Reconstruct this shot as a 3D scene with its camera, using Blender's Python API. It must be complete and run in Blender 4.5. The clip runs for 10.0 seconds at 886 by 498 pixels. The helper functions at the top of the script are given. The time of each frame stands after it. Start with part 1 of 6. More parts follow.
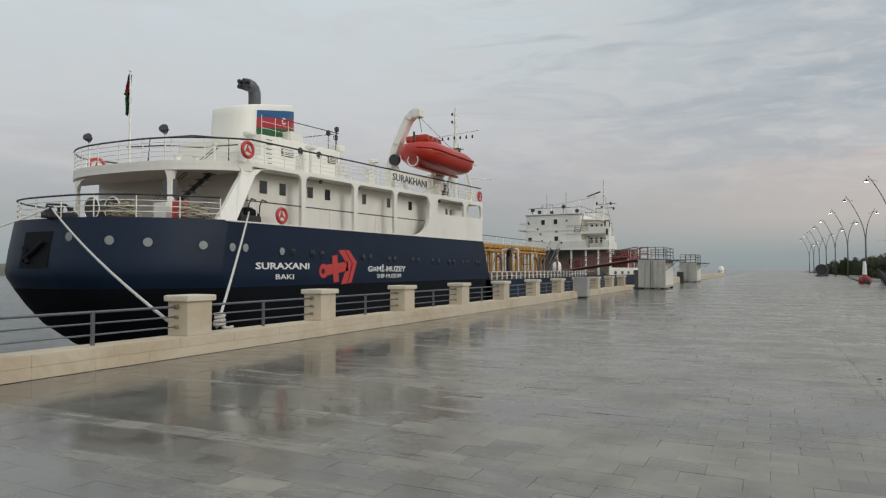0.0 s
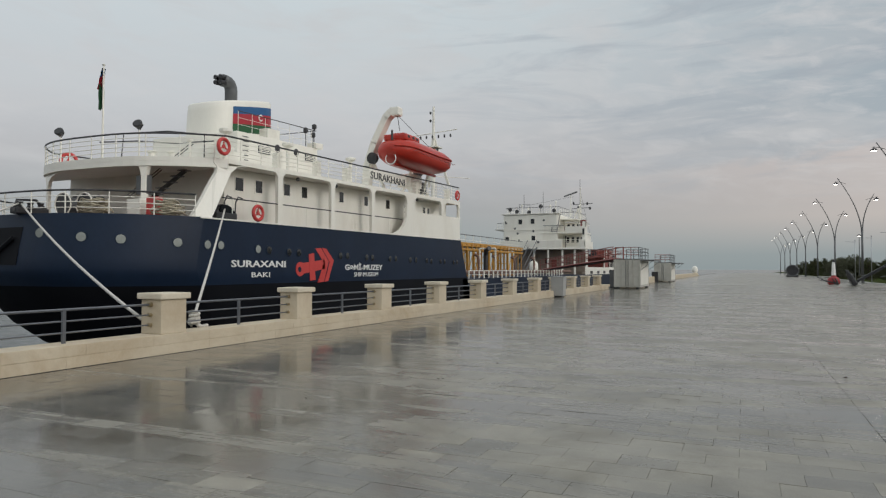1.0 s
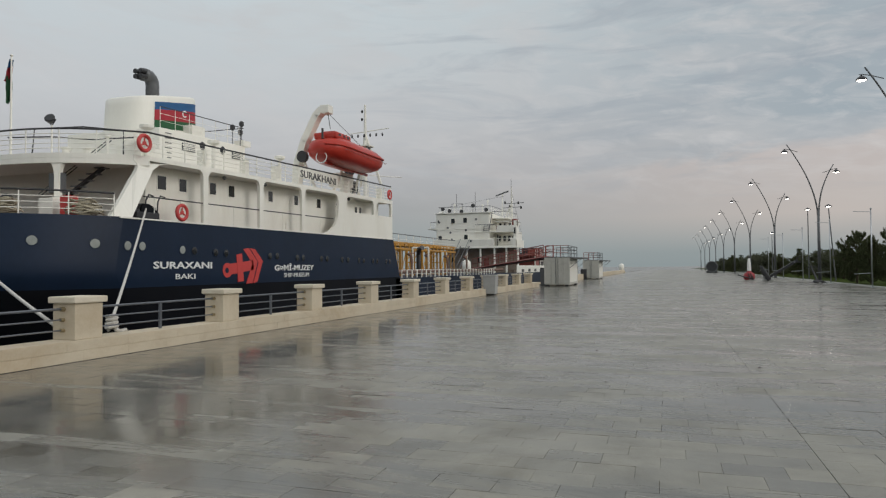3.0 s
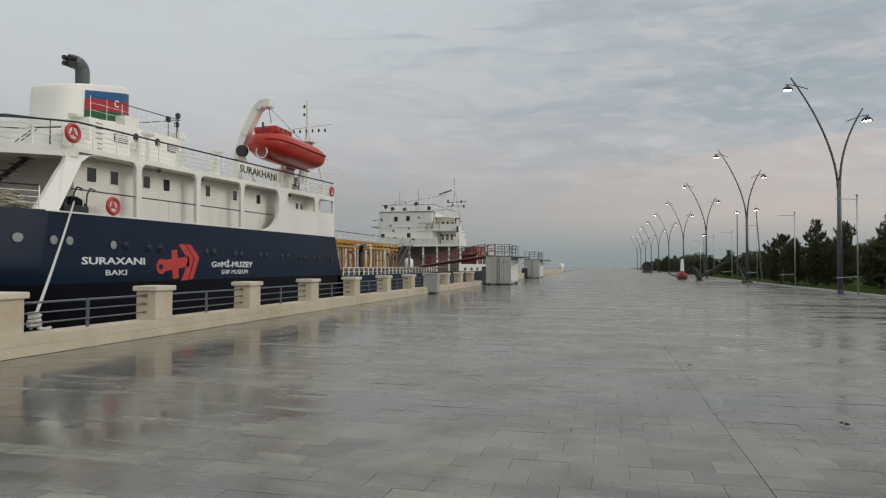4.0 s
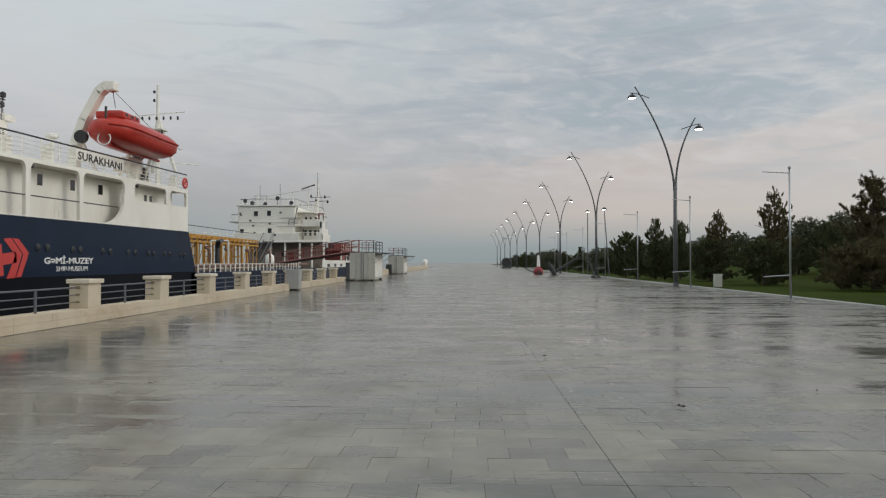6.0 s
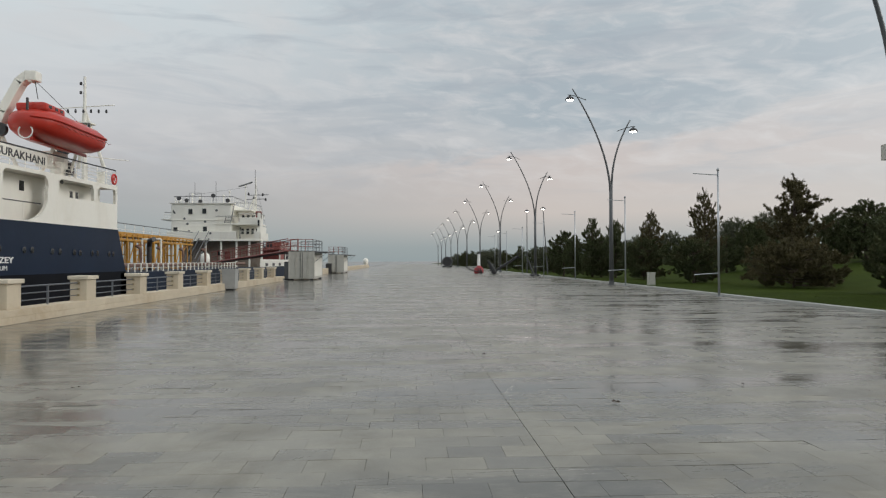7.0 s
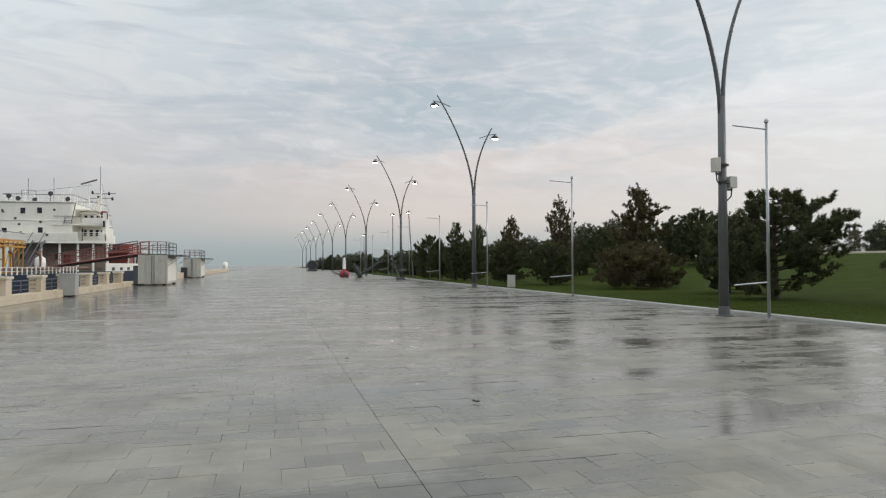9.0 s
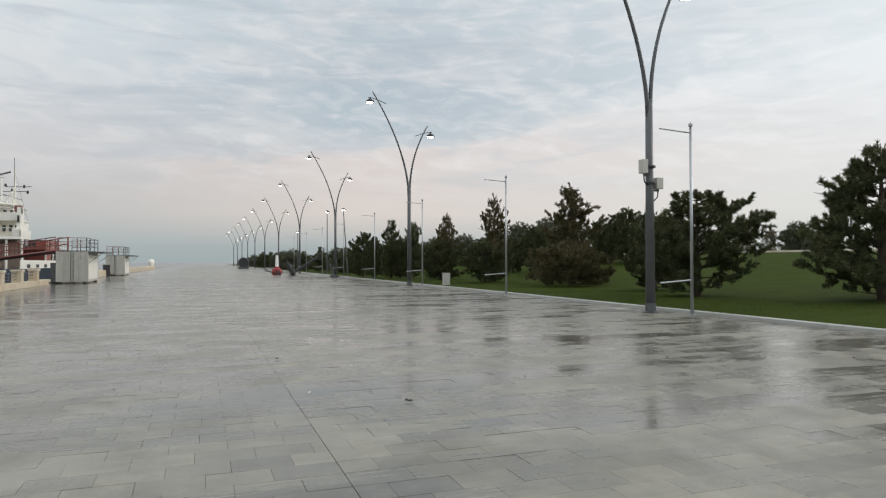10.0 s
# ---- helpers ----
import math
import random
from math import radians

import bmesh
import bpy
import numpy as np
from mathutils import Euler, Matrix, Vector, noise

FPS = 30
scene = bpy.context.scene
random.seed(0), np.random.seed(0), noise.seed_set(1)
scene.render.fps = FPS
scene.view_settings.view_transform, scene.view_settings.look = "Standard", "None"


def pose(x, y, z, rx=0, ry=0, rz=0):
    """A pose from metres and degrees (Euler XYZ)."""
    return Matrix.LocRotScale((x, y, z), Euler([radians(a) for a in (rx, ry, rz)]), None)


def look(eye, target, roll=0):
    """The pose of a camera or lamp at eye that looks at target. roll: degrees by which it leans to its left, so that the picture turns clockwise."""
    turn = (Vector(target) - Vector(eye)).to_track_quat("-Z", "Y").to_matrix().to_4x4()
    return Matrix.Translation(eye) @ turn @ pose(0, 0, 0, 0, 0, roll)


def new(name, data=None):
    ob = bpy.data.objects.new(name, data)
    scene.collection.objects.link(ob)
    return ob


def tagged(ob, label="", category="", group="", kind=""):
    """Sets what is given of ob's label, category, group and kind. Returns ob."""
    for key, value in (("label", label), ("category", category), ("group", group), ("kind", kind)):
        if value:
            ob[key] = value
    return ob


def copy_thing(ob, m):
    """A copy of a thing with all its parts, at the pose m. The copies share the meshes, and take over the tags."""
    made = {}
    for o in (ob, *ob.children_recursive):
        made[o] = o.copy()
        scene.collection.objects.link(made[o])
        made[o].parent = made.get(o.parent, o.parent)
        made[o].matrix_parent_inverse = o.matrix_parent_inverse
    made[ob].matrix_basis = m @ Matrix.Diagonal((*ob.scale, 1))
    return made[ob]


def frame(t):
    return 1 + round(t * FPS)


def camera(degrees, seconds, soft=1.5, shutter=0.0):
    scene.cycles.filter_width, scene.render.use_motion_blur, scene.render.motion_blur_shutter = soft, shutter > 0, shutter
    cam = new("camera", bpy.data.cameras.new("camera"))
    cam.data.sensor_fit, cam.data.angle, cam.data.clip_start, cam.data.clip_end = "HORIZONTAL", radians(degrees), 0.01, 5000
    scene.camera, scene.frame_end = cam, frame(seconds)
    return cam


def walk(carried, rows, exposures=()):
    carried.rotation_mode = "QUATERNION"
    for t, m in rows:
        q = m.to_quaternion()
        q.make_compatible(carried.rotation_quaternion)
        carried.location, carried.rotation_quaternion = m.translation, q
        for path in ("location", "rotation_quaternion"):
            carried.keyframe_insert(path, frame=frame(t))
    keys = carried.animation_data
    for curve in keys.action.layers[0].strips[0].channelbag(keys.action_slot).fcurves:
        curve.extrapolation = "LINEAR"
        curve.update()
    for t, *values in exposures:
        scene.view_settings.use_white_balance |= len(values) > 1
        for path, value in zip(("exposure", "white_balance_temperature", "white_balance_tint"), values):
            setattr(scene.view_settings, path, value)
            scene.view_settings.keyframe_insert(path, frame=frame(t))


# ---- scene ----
# seconds, eye x y z, yaw, pitch, lean to the right
cam = camera(66.97, 10.0, soft=1.25)
ROWS = [
    (0.0, 0.000, -0.000, 1.627, 26.09, 1.77, 0.15),
    (0.5, 0.015, -0.024, 1.632, 25.42, 1.97, 0.13),
    (1.0, 0.020, -0.024, 1.631, 24.17, 1.66, -0.15),
    (1.5, 0.022, -0.013, 1.631, 22.94, 1.74, -0.05),
    (2.0, 0.039, 0.002, 1.630, 21.81, 1.74, 0.33),
    (2.5, 0.040, 0.040, 1.620, 20.16, 1.64, 0.52),
    (4.0, 0.074, 0.087, 1.618, 13.60, 1.43, -0.02),
    (4.5, 0.077, 0.144, 1.613, 10.00, 1.28, -0.12),
    (5.0, 0.083, 0.185, 1.604, 7.60, 1.41, -0.01),
    (5.5, 0.085, 0.230, 1.595, 4.68, 1.24, 0.09),
    (7.0, 0.118, 0.304, 1.588, -2.98, 1.01, 0.16),
    (7.5, 0.128, 0.337, 1.582, -5.90, 1.21, 0.36),
    (8.0, 0.135, 0.326, 1.583, -7.95, 1.66, 0.47),
    (8.5, 0.157, 0.388, 1.566, -10.99, 1.38, 0.49),
    (9.0, 0.179, 0.397, 1.571, -14.39, 1.28, 0.27),
    (9.5, 0.177, 0.419, 1.562, -17.13, 1.56, 0.25),
    (10.0, 0.215, 0.428, 1.580, -19.90, 1.06, 0.16),
]
walk(cam, [(t, pose(x, y, z, 90 + p, 0, w) @ pose(0, 0, 0, 0, 0, -r)) for t, x, y, z, w, p, r in ROWS],
     [(0.0, -0.19), (2.5, -0.28), (4.5, -0.28), (5.5, -0.23), (7.0, -0.1), (7.5, -0.02), (10.0, 0.16)])

# ---------------------------------------------------------------- light
world = bpy.data.worlds.new("world")
scene.world = world
world.use_nodes = True


def node(tree, kind, **inputs):
    n = tree.nodes.new(kind)
    for key, value in inputs.items():
        n.inputs[key.replace("_", " ")].default_value = value
    return n


def ramp(tree, stops, mode="LINEAR"):
    n = tree.nodes.new("ShaderNodeValToRGB")
    n.color_ramp.interpolation = mode
    while len(n.color_ramp.elements) < len(stops):
        n.color_ramp.elements.new(0.5)
    for e, (at, col) in zip(n.color_ramp.elements, stops):
        e.position = at
        e.color = (*col, 1) if len(col) == 3 else col
    return n


def mix(tree, fac, a, b, blend="MIX"):
    n = tree.nodes.new("ShaderNodeMix")
    n.data_type, n.blend_type = "RGBA", blend
    for slot, v in ((0, fac), (6, a), (7, b)):
        if isinstance(v, bpy.types.NodeSocket):
            tree.links.new(v, n.inputs[slot])
        else:
            n.inputs[slot].default_value = v if slot == 0 else (*v, 1)
    return n.outputs[2]


def maths(tree, op, a, b=0.0, c=0.0, clamp=False):
    n = tree.nodes.new("ShaderNodeMath")
    n.operation, n.use_clamp = op, clamp
    for slot, v in enumerate((a, b, c)):
        if isinstance(v, bpy.types.NodeSocket):
            tree.links.new(v, n.inputs[slot])
        else:
            n.inputs[slot].default_value = v
    return n.outputs[0]


SUN_AZ, SUN_EL = 100.0, 26.0      # degrees clockwise from +y, above the horizon


def build_sky(w):
    """Evening sky: a pale veil, a slate cloud bank over the end of the quay, thin ripples of cloud, a rosy strip below."""
    tr = w.node_tree
    L = tr.links.new
    bg = tr.nodes["Background"]
    clear = tr.nodes.new("ShaderNodeTexSky")
    clear.sky_type, clear.sun_disc = "NISHITA", False
    clear.sun_elevation, clear.sun_rotation = radians(SUN_EL), radians(SUN_AZ)
    co = tr.nodes.new("ShaderNodeTexCoord")
    sep = tr.nodes.new("ShaderNodeSeparateXYZ")
    L(co.outputs["Generated"], sep.inputs[0])
    up = sep.outputs[2]
    az = maths(tr, "MULTIPLY", maths(tr, "ARCTAN2", sep.outputs[0], sep.outputs[1]), 57.3)
    el = maths(tr, "MULTIPLY", maths(tr, "ARCSINE", up), 57.3)

    def cloud(across, high, skew, scale, detail, rough, twist):
        v = tr.nodes.new("ShaderNodeCombineXYZ")
        L(maths(tr, "ADD", maths(tr, "DIVIDE", az, across), maths(tr, "MULTIPLY", el, skew)), v.inputs[0])
        L(maths(tr, "DIVIDE", el, high), v.inputs[1])
        n = node(tr, "ShaderNodeTexNoise", Scale=scale, Detail=detail, Roughness=rough, Distortion=twist)
        L(v.outputs[0], n.inputs["Vector"])
        return n.outputs[0]

    def step(value, *stops):
        r = ramp(tr, tuple((at, (v, v, v)) for at, v in stops))
        L(value, r.inputs[0])
        return r.outputs[0]

    base = ramp(tr, ((0.0, (0.285, 0.34, 0.36)), (0.035, (0.30, 0.345, 0.37)), (0.085, (0.365, 0.37, 0.38)),
                     (0.15, (0.505, 0.49, 0.49)), (0.23, (0.61, 0.62, 0.62)), (0.36, (0.65, 0.71, 0.725)), (0.55, (0.72, 0.78, 0.79)), (1.0, (0.98, 1.0, 1.0))))
    L(up, base.inputs[0])
    # rosy strip below the bank, widening away from the sea
    strip = step(up, (0.02, 0.0), (0.07, 1.0), (0.15, 1.0), (0.25, 0.0))
    warm = step(maths(tr, "DIVIDE", maths(tr, "ADD", az, 30.0), 100.0), (0.05, 0.0), (0.22, 0.35), (0.42, 0.9), (0.62, 0.8), (0.85, 0.3))
    low_sky = mix(tr, maths(tr, "MULTIPLY", strip, warm), base.outputs[0], (0.60, 0.525, 0.49))
    # the bank: its lower edge climbs to the right and is ragged
    big = cloud(30.0, 6.5, 0.035, 1.3, 7.0, 0.56, 0.7)
    edge = maths(tr, "ADD", 7.6, maths(tr, "MULTIPLY", maths(tr, "MAXIMUM", maths(tr, "SUBTRACT", az, 8.0), 0.0), 0.17))
    over = maths(tr, "ADD", maths(tr, "SUBTRACT", el, edge), maths(tr, "MULTIPLY", maths(tr, "SUBTRACT", big, 0.5), 12.0))
    bank = step(maths(tr, "DIVIDE", over, 10.0), (0.0, 0.0), (0.09, 0.75), (0.3, 1.0))
    side = step(maths(tr, "ADD", maths(tr, "DIVIDE", az, 200.0), 0.5), (0.36, 0.0), (0.43, 0.16), (0.51, 0.7), (0.555, 1.0), (0.66, 1.0), (0.78, 0.4), (0.95, 0.2))
    tall = step(maths(tr, "DIVIDE", el, 90.0), (0.0, 1.0), (0.17, 1.0), (0.25, 0.72), (0.5, 0.45), (1.0, 0.35))
    mass = maths(tr, "MULTIPLY", maths(tr, "MULTIPLY", bank, side), tall)
    grey = mix(tr, maths(tr, "MULTIPLY", mass, 0.95), low_sky, (0.39, 0.445, 0.48))
    # breaks in the bank, thin bright ripples, slate streaks that run out ahead of it
    flank = step(maths(tr, "ADD", maths(tr, "DIVIDE", az, 200.0), 0.5), (0.34, 0.0), (0.41, 0.75), (0.62, 1.0), (0.8, 0.35))
    gaps = step(cloud(17.0, 5.0, 0.06, 1.5, 5.0, 0.55, 1.0), (0.46, 0.0), (0.66, 1.0))
    ripple = step(cloud(6.0, 2.0, 0.12, 1.6, 5.0, 0.6, 0.6), (0.46, 0.0), (0.70, 1.0))
    shade = step(cloud(20.0, 3.0, -0.04, 1.4, 6.0, 0.58, 0.9), (0.49, 0.0), (0.66, 1.0))
    reach = step(up, (0.07, 0.0), (0.14, 0.7), (0.2, 1.0), (0.5, 0.8), (1.0, 0.3))
    broken = mix(tr, maths(tr, "MULTIPLY", maths(tr, "MULTIPLY", gaps, reach), 0.5), grey, (0.63, 0.615, 0.605))
    lit = mix(tr, maths(tr, "MULTIPLY", maths(tr, "MULTIPLY", maths(tr, "MULTIPLY", ripple, reach), maths(tr, "ADD", side, 0.25, clamp=True)), 0.5), broken, (0.74, 0.715, 0.70))
    lit = mix(tr, maths(tr, "MULTIPLY", maths(tr, "MULTIPLY", shade, maths(tr, "MULTIPLY", reach, flank)), 0.62), lit, (0.37, 0.41, 0.45))
    # brighter on the side of the veiled sun
    sunward = maths(tr, "ADD", maths(tr, "MULTIPLY", sep.outputs[0], math.sin(radians(SUN_AZ))), maths(tr, "MULTIPLY", sep.outputs[1], math.cos(radians(SUN_AZ))))
    glow = maths(tr, "MULTIPLY", maths(tr, "POWER", maths(tr, "MAXIMUM", sunward, 0.0), 1.5), 0.6)
    lit = mix(tr, glow, lit, (0.86, 0.88, 0.86))
    L(mix(tr, 0.985, clear.outputs[0], lit), bg.inputs[0])
    bg.inputs[1].default_value = 1.0


build_sky(world)
sun = new("sun", bpy.data.lights.new("sun", "SUN"))
sun.data.energy, sun.data.angle, sun.data.color = 0.95, radians(25), (1.0, 0.95, 0.9)
sun.matrix_world = look((0, 0, 50), (-math.sin(radians(SUN_AZ)) * 50, -math.cos(radians(SUN_AZ)) * 50, 50 - math.tan(radians(SUN_EL)) * 50))

# ---------------------------------------------------------------- materials


def surface(name, color, rough=0.5, metal=0.0, vary=0.15, scale=3.0, fine=40.0, bump=0.1, dirt=None, dirt_amount=0.3,
            rough_vary=0.1, stretch=(1, 1, 1), per="", per_amount=0.0, spec=0.5, dirt_lo=0.5, dirt_hi=0.7, bump_dist=0.02):
    """A painted, stone or metal surface: two scales of variation, blotches of dirt, roughness that wanders, fine relief.
    per: 'object' or 'island' lets each piece differ."""
    m = bpy.data.materials.new(name)
    m.use_nodes = True
    tr = m.node_tree
    L = tr.links.new
    b = tr.nodes["Principled BSDF"]
    co = tr.nodes.new("ShaderNodeTexCoord")
    mp = tr.nodes.new("ShaderNodeMapping")
    mp.inputs["Scale"].default_value = stretch
    if per:
        geo = tr.nodes.new("ShaderNodeNewGeometry")
        L(geo.outputs["Position"], mp.inputs[0])
    else:
        L(co.outputs["Object"], mp.inputs[0])
    n1 = node(tr, "ShaderNodeTexNoise", Scale=scale, Detail=5.0, Roughness=0.6)
    n2 = node(tr, "ShaderNodeTexNoise", Scale=fine, Detail=4.0, Roughness=0.65)
    n3 = node(tr, "ShaderNodeTexNoise", Scale=scale * 0.37, Detail=7.0, Roughness=0.7, Distortion=0.8)
    for n in (n1, n2, n3):
        L(mp.outputs[0], n.inputs["Vector"])
    wob = maths(tr, "ADD", maths(tr, "MULTIPLY", n1.outputs[0], 0.65), maths(tr, "MULTIPLY", n2.outputs[0], 0.35))
    lo = tuple(c * (1 - vary) for c in color)
    hi = tuple(min(1, c * (1 + vary)) for c in color)
    r = ramp(tr, ((0.3, lo), (0.7, hi)))
    L(wob, r.inputs[0])
    col = r.outputs[0]
    if dirt:
        k = ramp(tr, ((dirt_lo, (0, 0, 0)), (dirt_hi, (1, 1, 1))))
        L(n3.outputs[0], k.inputs[0])
        col = mix(tr, maths(tr, "MULTIPLY", k.outputs[0], dirt_amount), col, dirt)
    rbase = rough
    if per:
        if per == "object":
            rnd = tr.nodes.new("ShaderNodeObjectInfo").outputs["Random"]
        else:
            rnd = geo.outputs["Random Per Island"]
        h = node(tr, "ShaderNodeHueSaturation")
        L(maths(tr, "ADD", maths(tr, "MULTIPLY", rnd, per_amount), 1 - per_amount / 2), h.inputs["Value"])
        L(col, h.inputs["Color"])
        col = h.outputs[0]
        rbase = maths(tr, "ADD", maths(tr, "MULTIPLY", rnd, rough_vary * 0.8), rough - rough_vary * 0.4)
    L(col, b.inputs["Base Color"])
    L(maths(tr, "ADD", maths(tr, "MULTIPLY", maths(tr, "SUBTRACT", n3.outputs[0], 0.5), rough_vary * 2.2), rbase, clamp=True), b.inputs["Roughness"])
    b.inputs["Metallic"].default_value = metal
    b.inputs["Specular IOR Level"].default_value = spec
    if bump:
        bp = node(tr, "ShaderNodeBump", Strength=bump, Distance=bump_dist)
        L(wob, bp.inputs["Height"])
        L(bp.outputs[0], b.inputs["Normal"])
    return m


def glowing(name, color, power):
    m = bpy.data.materials.new(name)
    m.use_nodes = True
    b = m.node_tree.nodes["Principled BSDF"]
    b.inputs["Base Color"].default_value = (*color, 1)
    b.inputs["Emission Color"].default_value = (*color, 1)
    b.inputs["Emission Strength"].default_value = power
    return m


def wet_paving(name, per):
    """Grey granite under a broken film of rain: dry-ish grain here, standing water there."""
    m = surface(name, (0.212, 0.200, 0.166), 0.36, spec=0.4, vary=0.32, scale=1.6, fine=60.0, bump=0.06, per=per, per_amount=0.55, rough_vary=0.26,
                dirt=(0.14, 0.13, 0.105), dirt_amount=0.65, bump_dist=0.01)
    tr = m.node_tree
    L = tr.links.new
    b = tr.nodes["Principled BSDF"]
    geo = tr.nodes.new("ShaderNodeNewGeometry")
    film = node(tr, "ShaderNodeTexNoise", Scale=0.34, Detail=8.0, Roughness=0.70, Distortion=0.6)
    run = tr.nodes.new("ShaderNodeMapping")
    run.inputs["Scale"].default_value = (0.4, 2.7, 1.0)
    L(geo.outputs["Position"], run.inputs[0])
    L(run.outputs[0], film.inputs["Vector"])
    # wetter towards balustrade and kerb; its darkening also paints in the hull's dark reflection
    xyz = tr.nodes.new("ShaderNodeSeparateXYZ")
    L(geo.outputs["Position"], xyz.inputs[0])
    wet_dark_edge = maths(tr, "MULTIPLY", maths(tr, "SUBTRACT", -1.0, xyz.outputs[0], clamp=False), 0.021)
    wet_dark_edge = maths(tr, "MINIMUM", maths(tr, "MAXIMUM", wet_dark_edge, 0.0), 0.15)
    gutter = maths(tr, "MULTIPLY", maths(tr, "SUBTRACT", xyz.outputs[0], 6.0), 0.02)
    wet_dark_edge = maths(tr, "ADD", wet_dark_edge, maths(tr, "MINIMUM", maths(tr, "MAXIMUM", gutter, 0.0), 0.03))
    wet = ramp(tr, ((0.49, (0, 0, 0)), (0.60, (1, 1, 1))))
    L(maths(tr, "ADD", film.outputs[0], wet_dark_edge), wet.inputs[0])
    old_rough = b.inputs["Roughness"].links[0].from_socket
    old_col = b.inputs["Base Color"].links[0].from_socket
    L(maths(tr, "MULTIPLY", old_rough, maths(tr, "SUBTRACT", 1.0, maths(tr, "MULTIPLY", wet.outputs[0], 0.62))), b.inputs["Roughness"])
    # wet tone, deepened to stand in for the ship's reflection by the wall
    L(mix(tr, maths(tr, "MULTIPLY", wet.outputs[0], 0.75), old_col, (0.085, 0.082, 0.07)), b.inputs["Base Color"])
    b.inputs["Coat Weight"].default_value = 0.08
    b.inputs["Coat Roughness"].default_value = 0.06
    return m


M_SLAB = wet_paving("wet_granite_slab", "object")
M_SLABS = wet_paving("wet_granite_paving", "island")
M_JOINT = surface("joint_sand", (0.17, 0.16, 0.135), 0.6, vary=0.3)
M_STONE = surface("cream_limestone", (0.59, 0.51, 0.385), 0.6, vary=0.10, scale=1.2, fine=30, bump=0.15, dirt=(0.38, 0.27, 0.15), dirt_amount=0.65, per="object", per_amount=0.05, rough_vary=0.1, dirt_lo=0.47, dirt_hi=0.72)
M_CAP = surface("cream_limestone_cap", (0.66, 0.59, 0.47), 0.55, vary=0.08, scale=2, fine=30, bump=0.12, dirt=(0.40, 0.33, 0.22), dirt_amount=0.3, per="object", per_amount=0.08)
M_STEEL = surface("brushed_steel", (0.40, 0.42, 0.44), 0.35, metal=0.85, vary=0.1, scale=5)
M_RAIL = surface("dull_rail_steel", (0.17, 0.18, 0.20), 0.4, metal=0.7, vary=0.15, scale=5)
M_BRASS = surface("rail_sleeve", (0.35, 0.29, 0.18), 0.4, metal=0.6)
M_BLUE = surface("navy_hull_paint", (0.0085, 0.0185, 0.041), 0.48, spec=0.24, vary=0.22, scale=0.35, fine=6, bump=0.08, dirt=(0.018, 0.031, 0.048), dirt_amount=0.35, rough_vary=0.1, stretch=(1, 1, 0.7))
M_BLACK = surface("black_bottom_paint", (0.006, 0.007, 0.010), 0.7, vary=0.3, scale=0.6, bump=0.1, dirt=(0.014, 0.014, 0.016), spec=0.15)
M_WHITE = surface("white_ship_paint", (0.86, 0.84, 0.765), 0.42, vary=0.05, scale=0.8, fine=12, bump=0.05, dirt=(0.50, 0.42, 0.28), dirt_amount=0.25, stretch=(1, 1, 0.3), dirt_lo=0.55, dirt_hi=0.8)
M_DARK = surface("dark_steel", (0.03, 0.03, 0.033), 0.45, vary=0.3, bump=0.1)
M_GREY = surface("grey_steel", (0.12, 0.125, 0.13), 0.45, vary=0.15, metal=0.2)
M_LAMP = surface("lamp_post_grey", (0.105, 0.11, 0.115), 0.42, metal=0.3, vary=0.12)
M_GLASS = surface("dark_window_glass", (0.02, 0.022, 0.025), 0.08, vary=0.2, bump=0.0, rough_vary=0.02)
M_PALE = surface("pale_porthole_glass", (0.30, 0.32, 0.30), 0.15, vary=0.2, bump=0.0)
M_RED = surface("orange_red_gelcoat", (0.47, 0.032, 0.018), 0.35, vary=0.12, scale=1.5, dirt=(0.30, 0.03, 0.02), dirt_amount=0.3, bump=0.03)
M_SIGN = surface("sign_red_paint", (0.55, 0.055, 0.05), 0.45, vary=0.08, bump=0.03)
M_SIGN2 = surface("dull_red_paint", (0.30, 0.02, 0.025), 0.5, vary=0.15, bump=0.05)
M_FLAGB = surface("flag_blue", (0.012, 0.095, 0.25), 0.5, vary=0.08)
M_FLAGR = surface("flag_red", (0.40, 0.02, 0.035), 0.5, vary=0.08)
M_FLAGG = surface("flag_green", (0.015, 0.10, 0.035), 0.5, vary=0.08)
M_LETTER = surface("white_letter_paint", (0.82, 0.82, 0.80), 0.45, vary=0.04)
M_YELLOW = surface("ochre_pipe_paint", (0.50, 0.25, 0.035), 0.5, vary=0.15, dirt=(0.22, 0.11, 0.03), dirt_amount=0.5)
M_BROWN = surface("red_oxide_paint", (0.24, 0.062, 0.048), 0.5, vary=0.2)
M_DECK = surface("deck_paint", (0.20, 0.12, 0.09), 0.6, vary=0.2)
M_ROPE = surface("mooring_rope", (0.58, 0.56, 0.52), 0.8, vary=0.2, scale=20, fine=150, bump=0.4)
M_COIL = surface("old_rope", (0.40, 0.36, 0.27), 0.85, vary=0.3, scale=15, fine=120, bump=0.4)
M_BOX = surface("grey_container_paint", (0.52, 0.51, 0.46), 0.5, vary=0.07, dirt=(0.28, 0.26, 0.22), dirt_amount=0.3)
M_BIN = surface("grey_bin_metal", (0.38, 0.38, 0.37), 0.45, vary=0.1)
M_BARK = surface("pine_bark", (0.075, 0.055, 0.04), 0.85, vary=0.3, scale=6, bump=0.4)
M_KERB = surface("pale_granite_kerb", (0.42, 0.42, 0.40), 0.4, vary=0.12, per="object", per_amount=0.15)
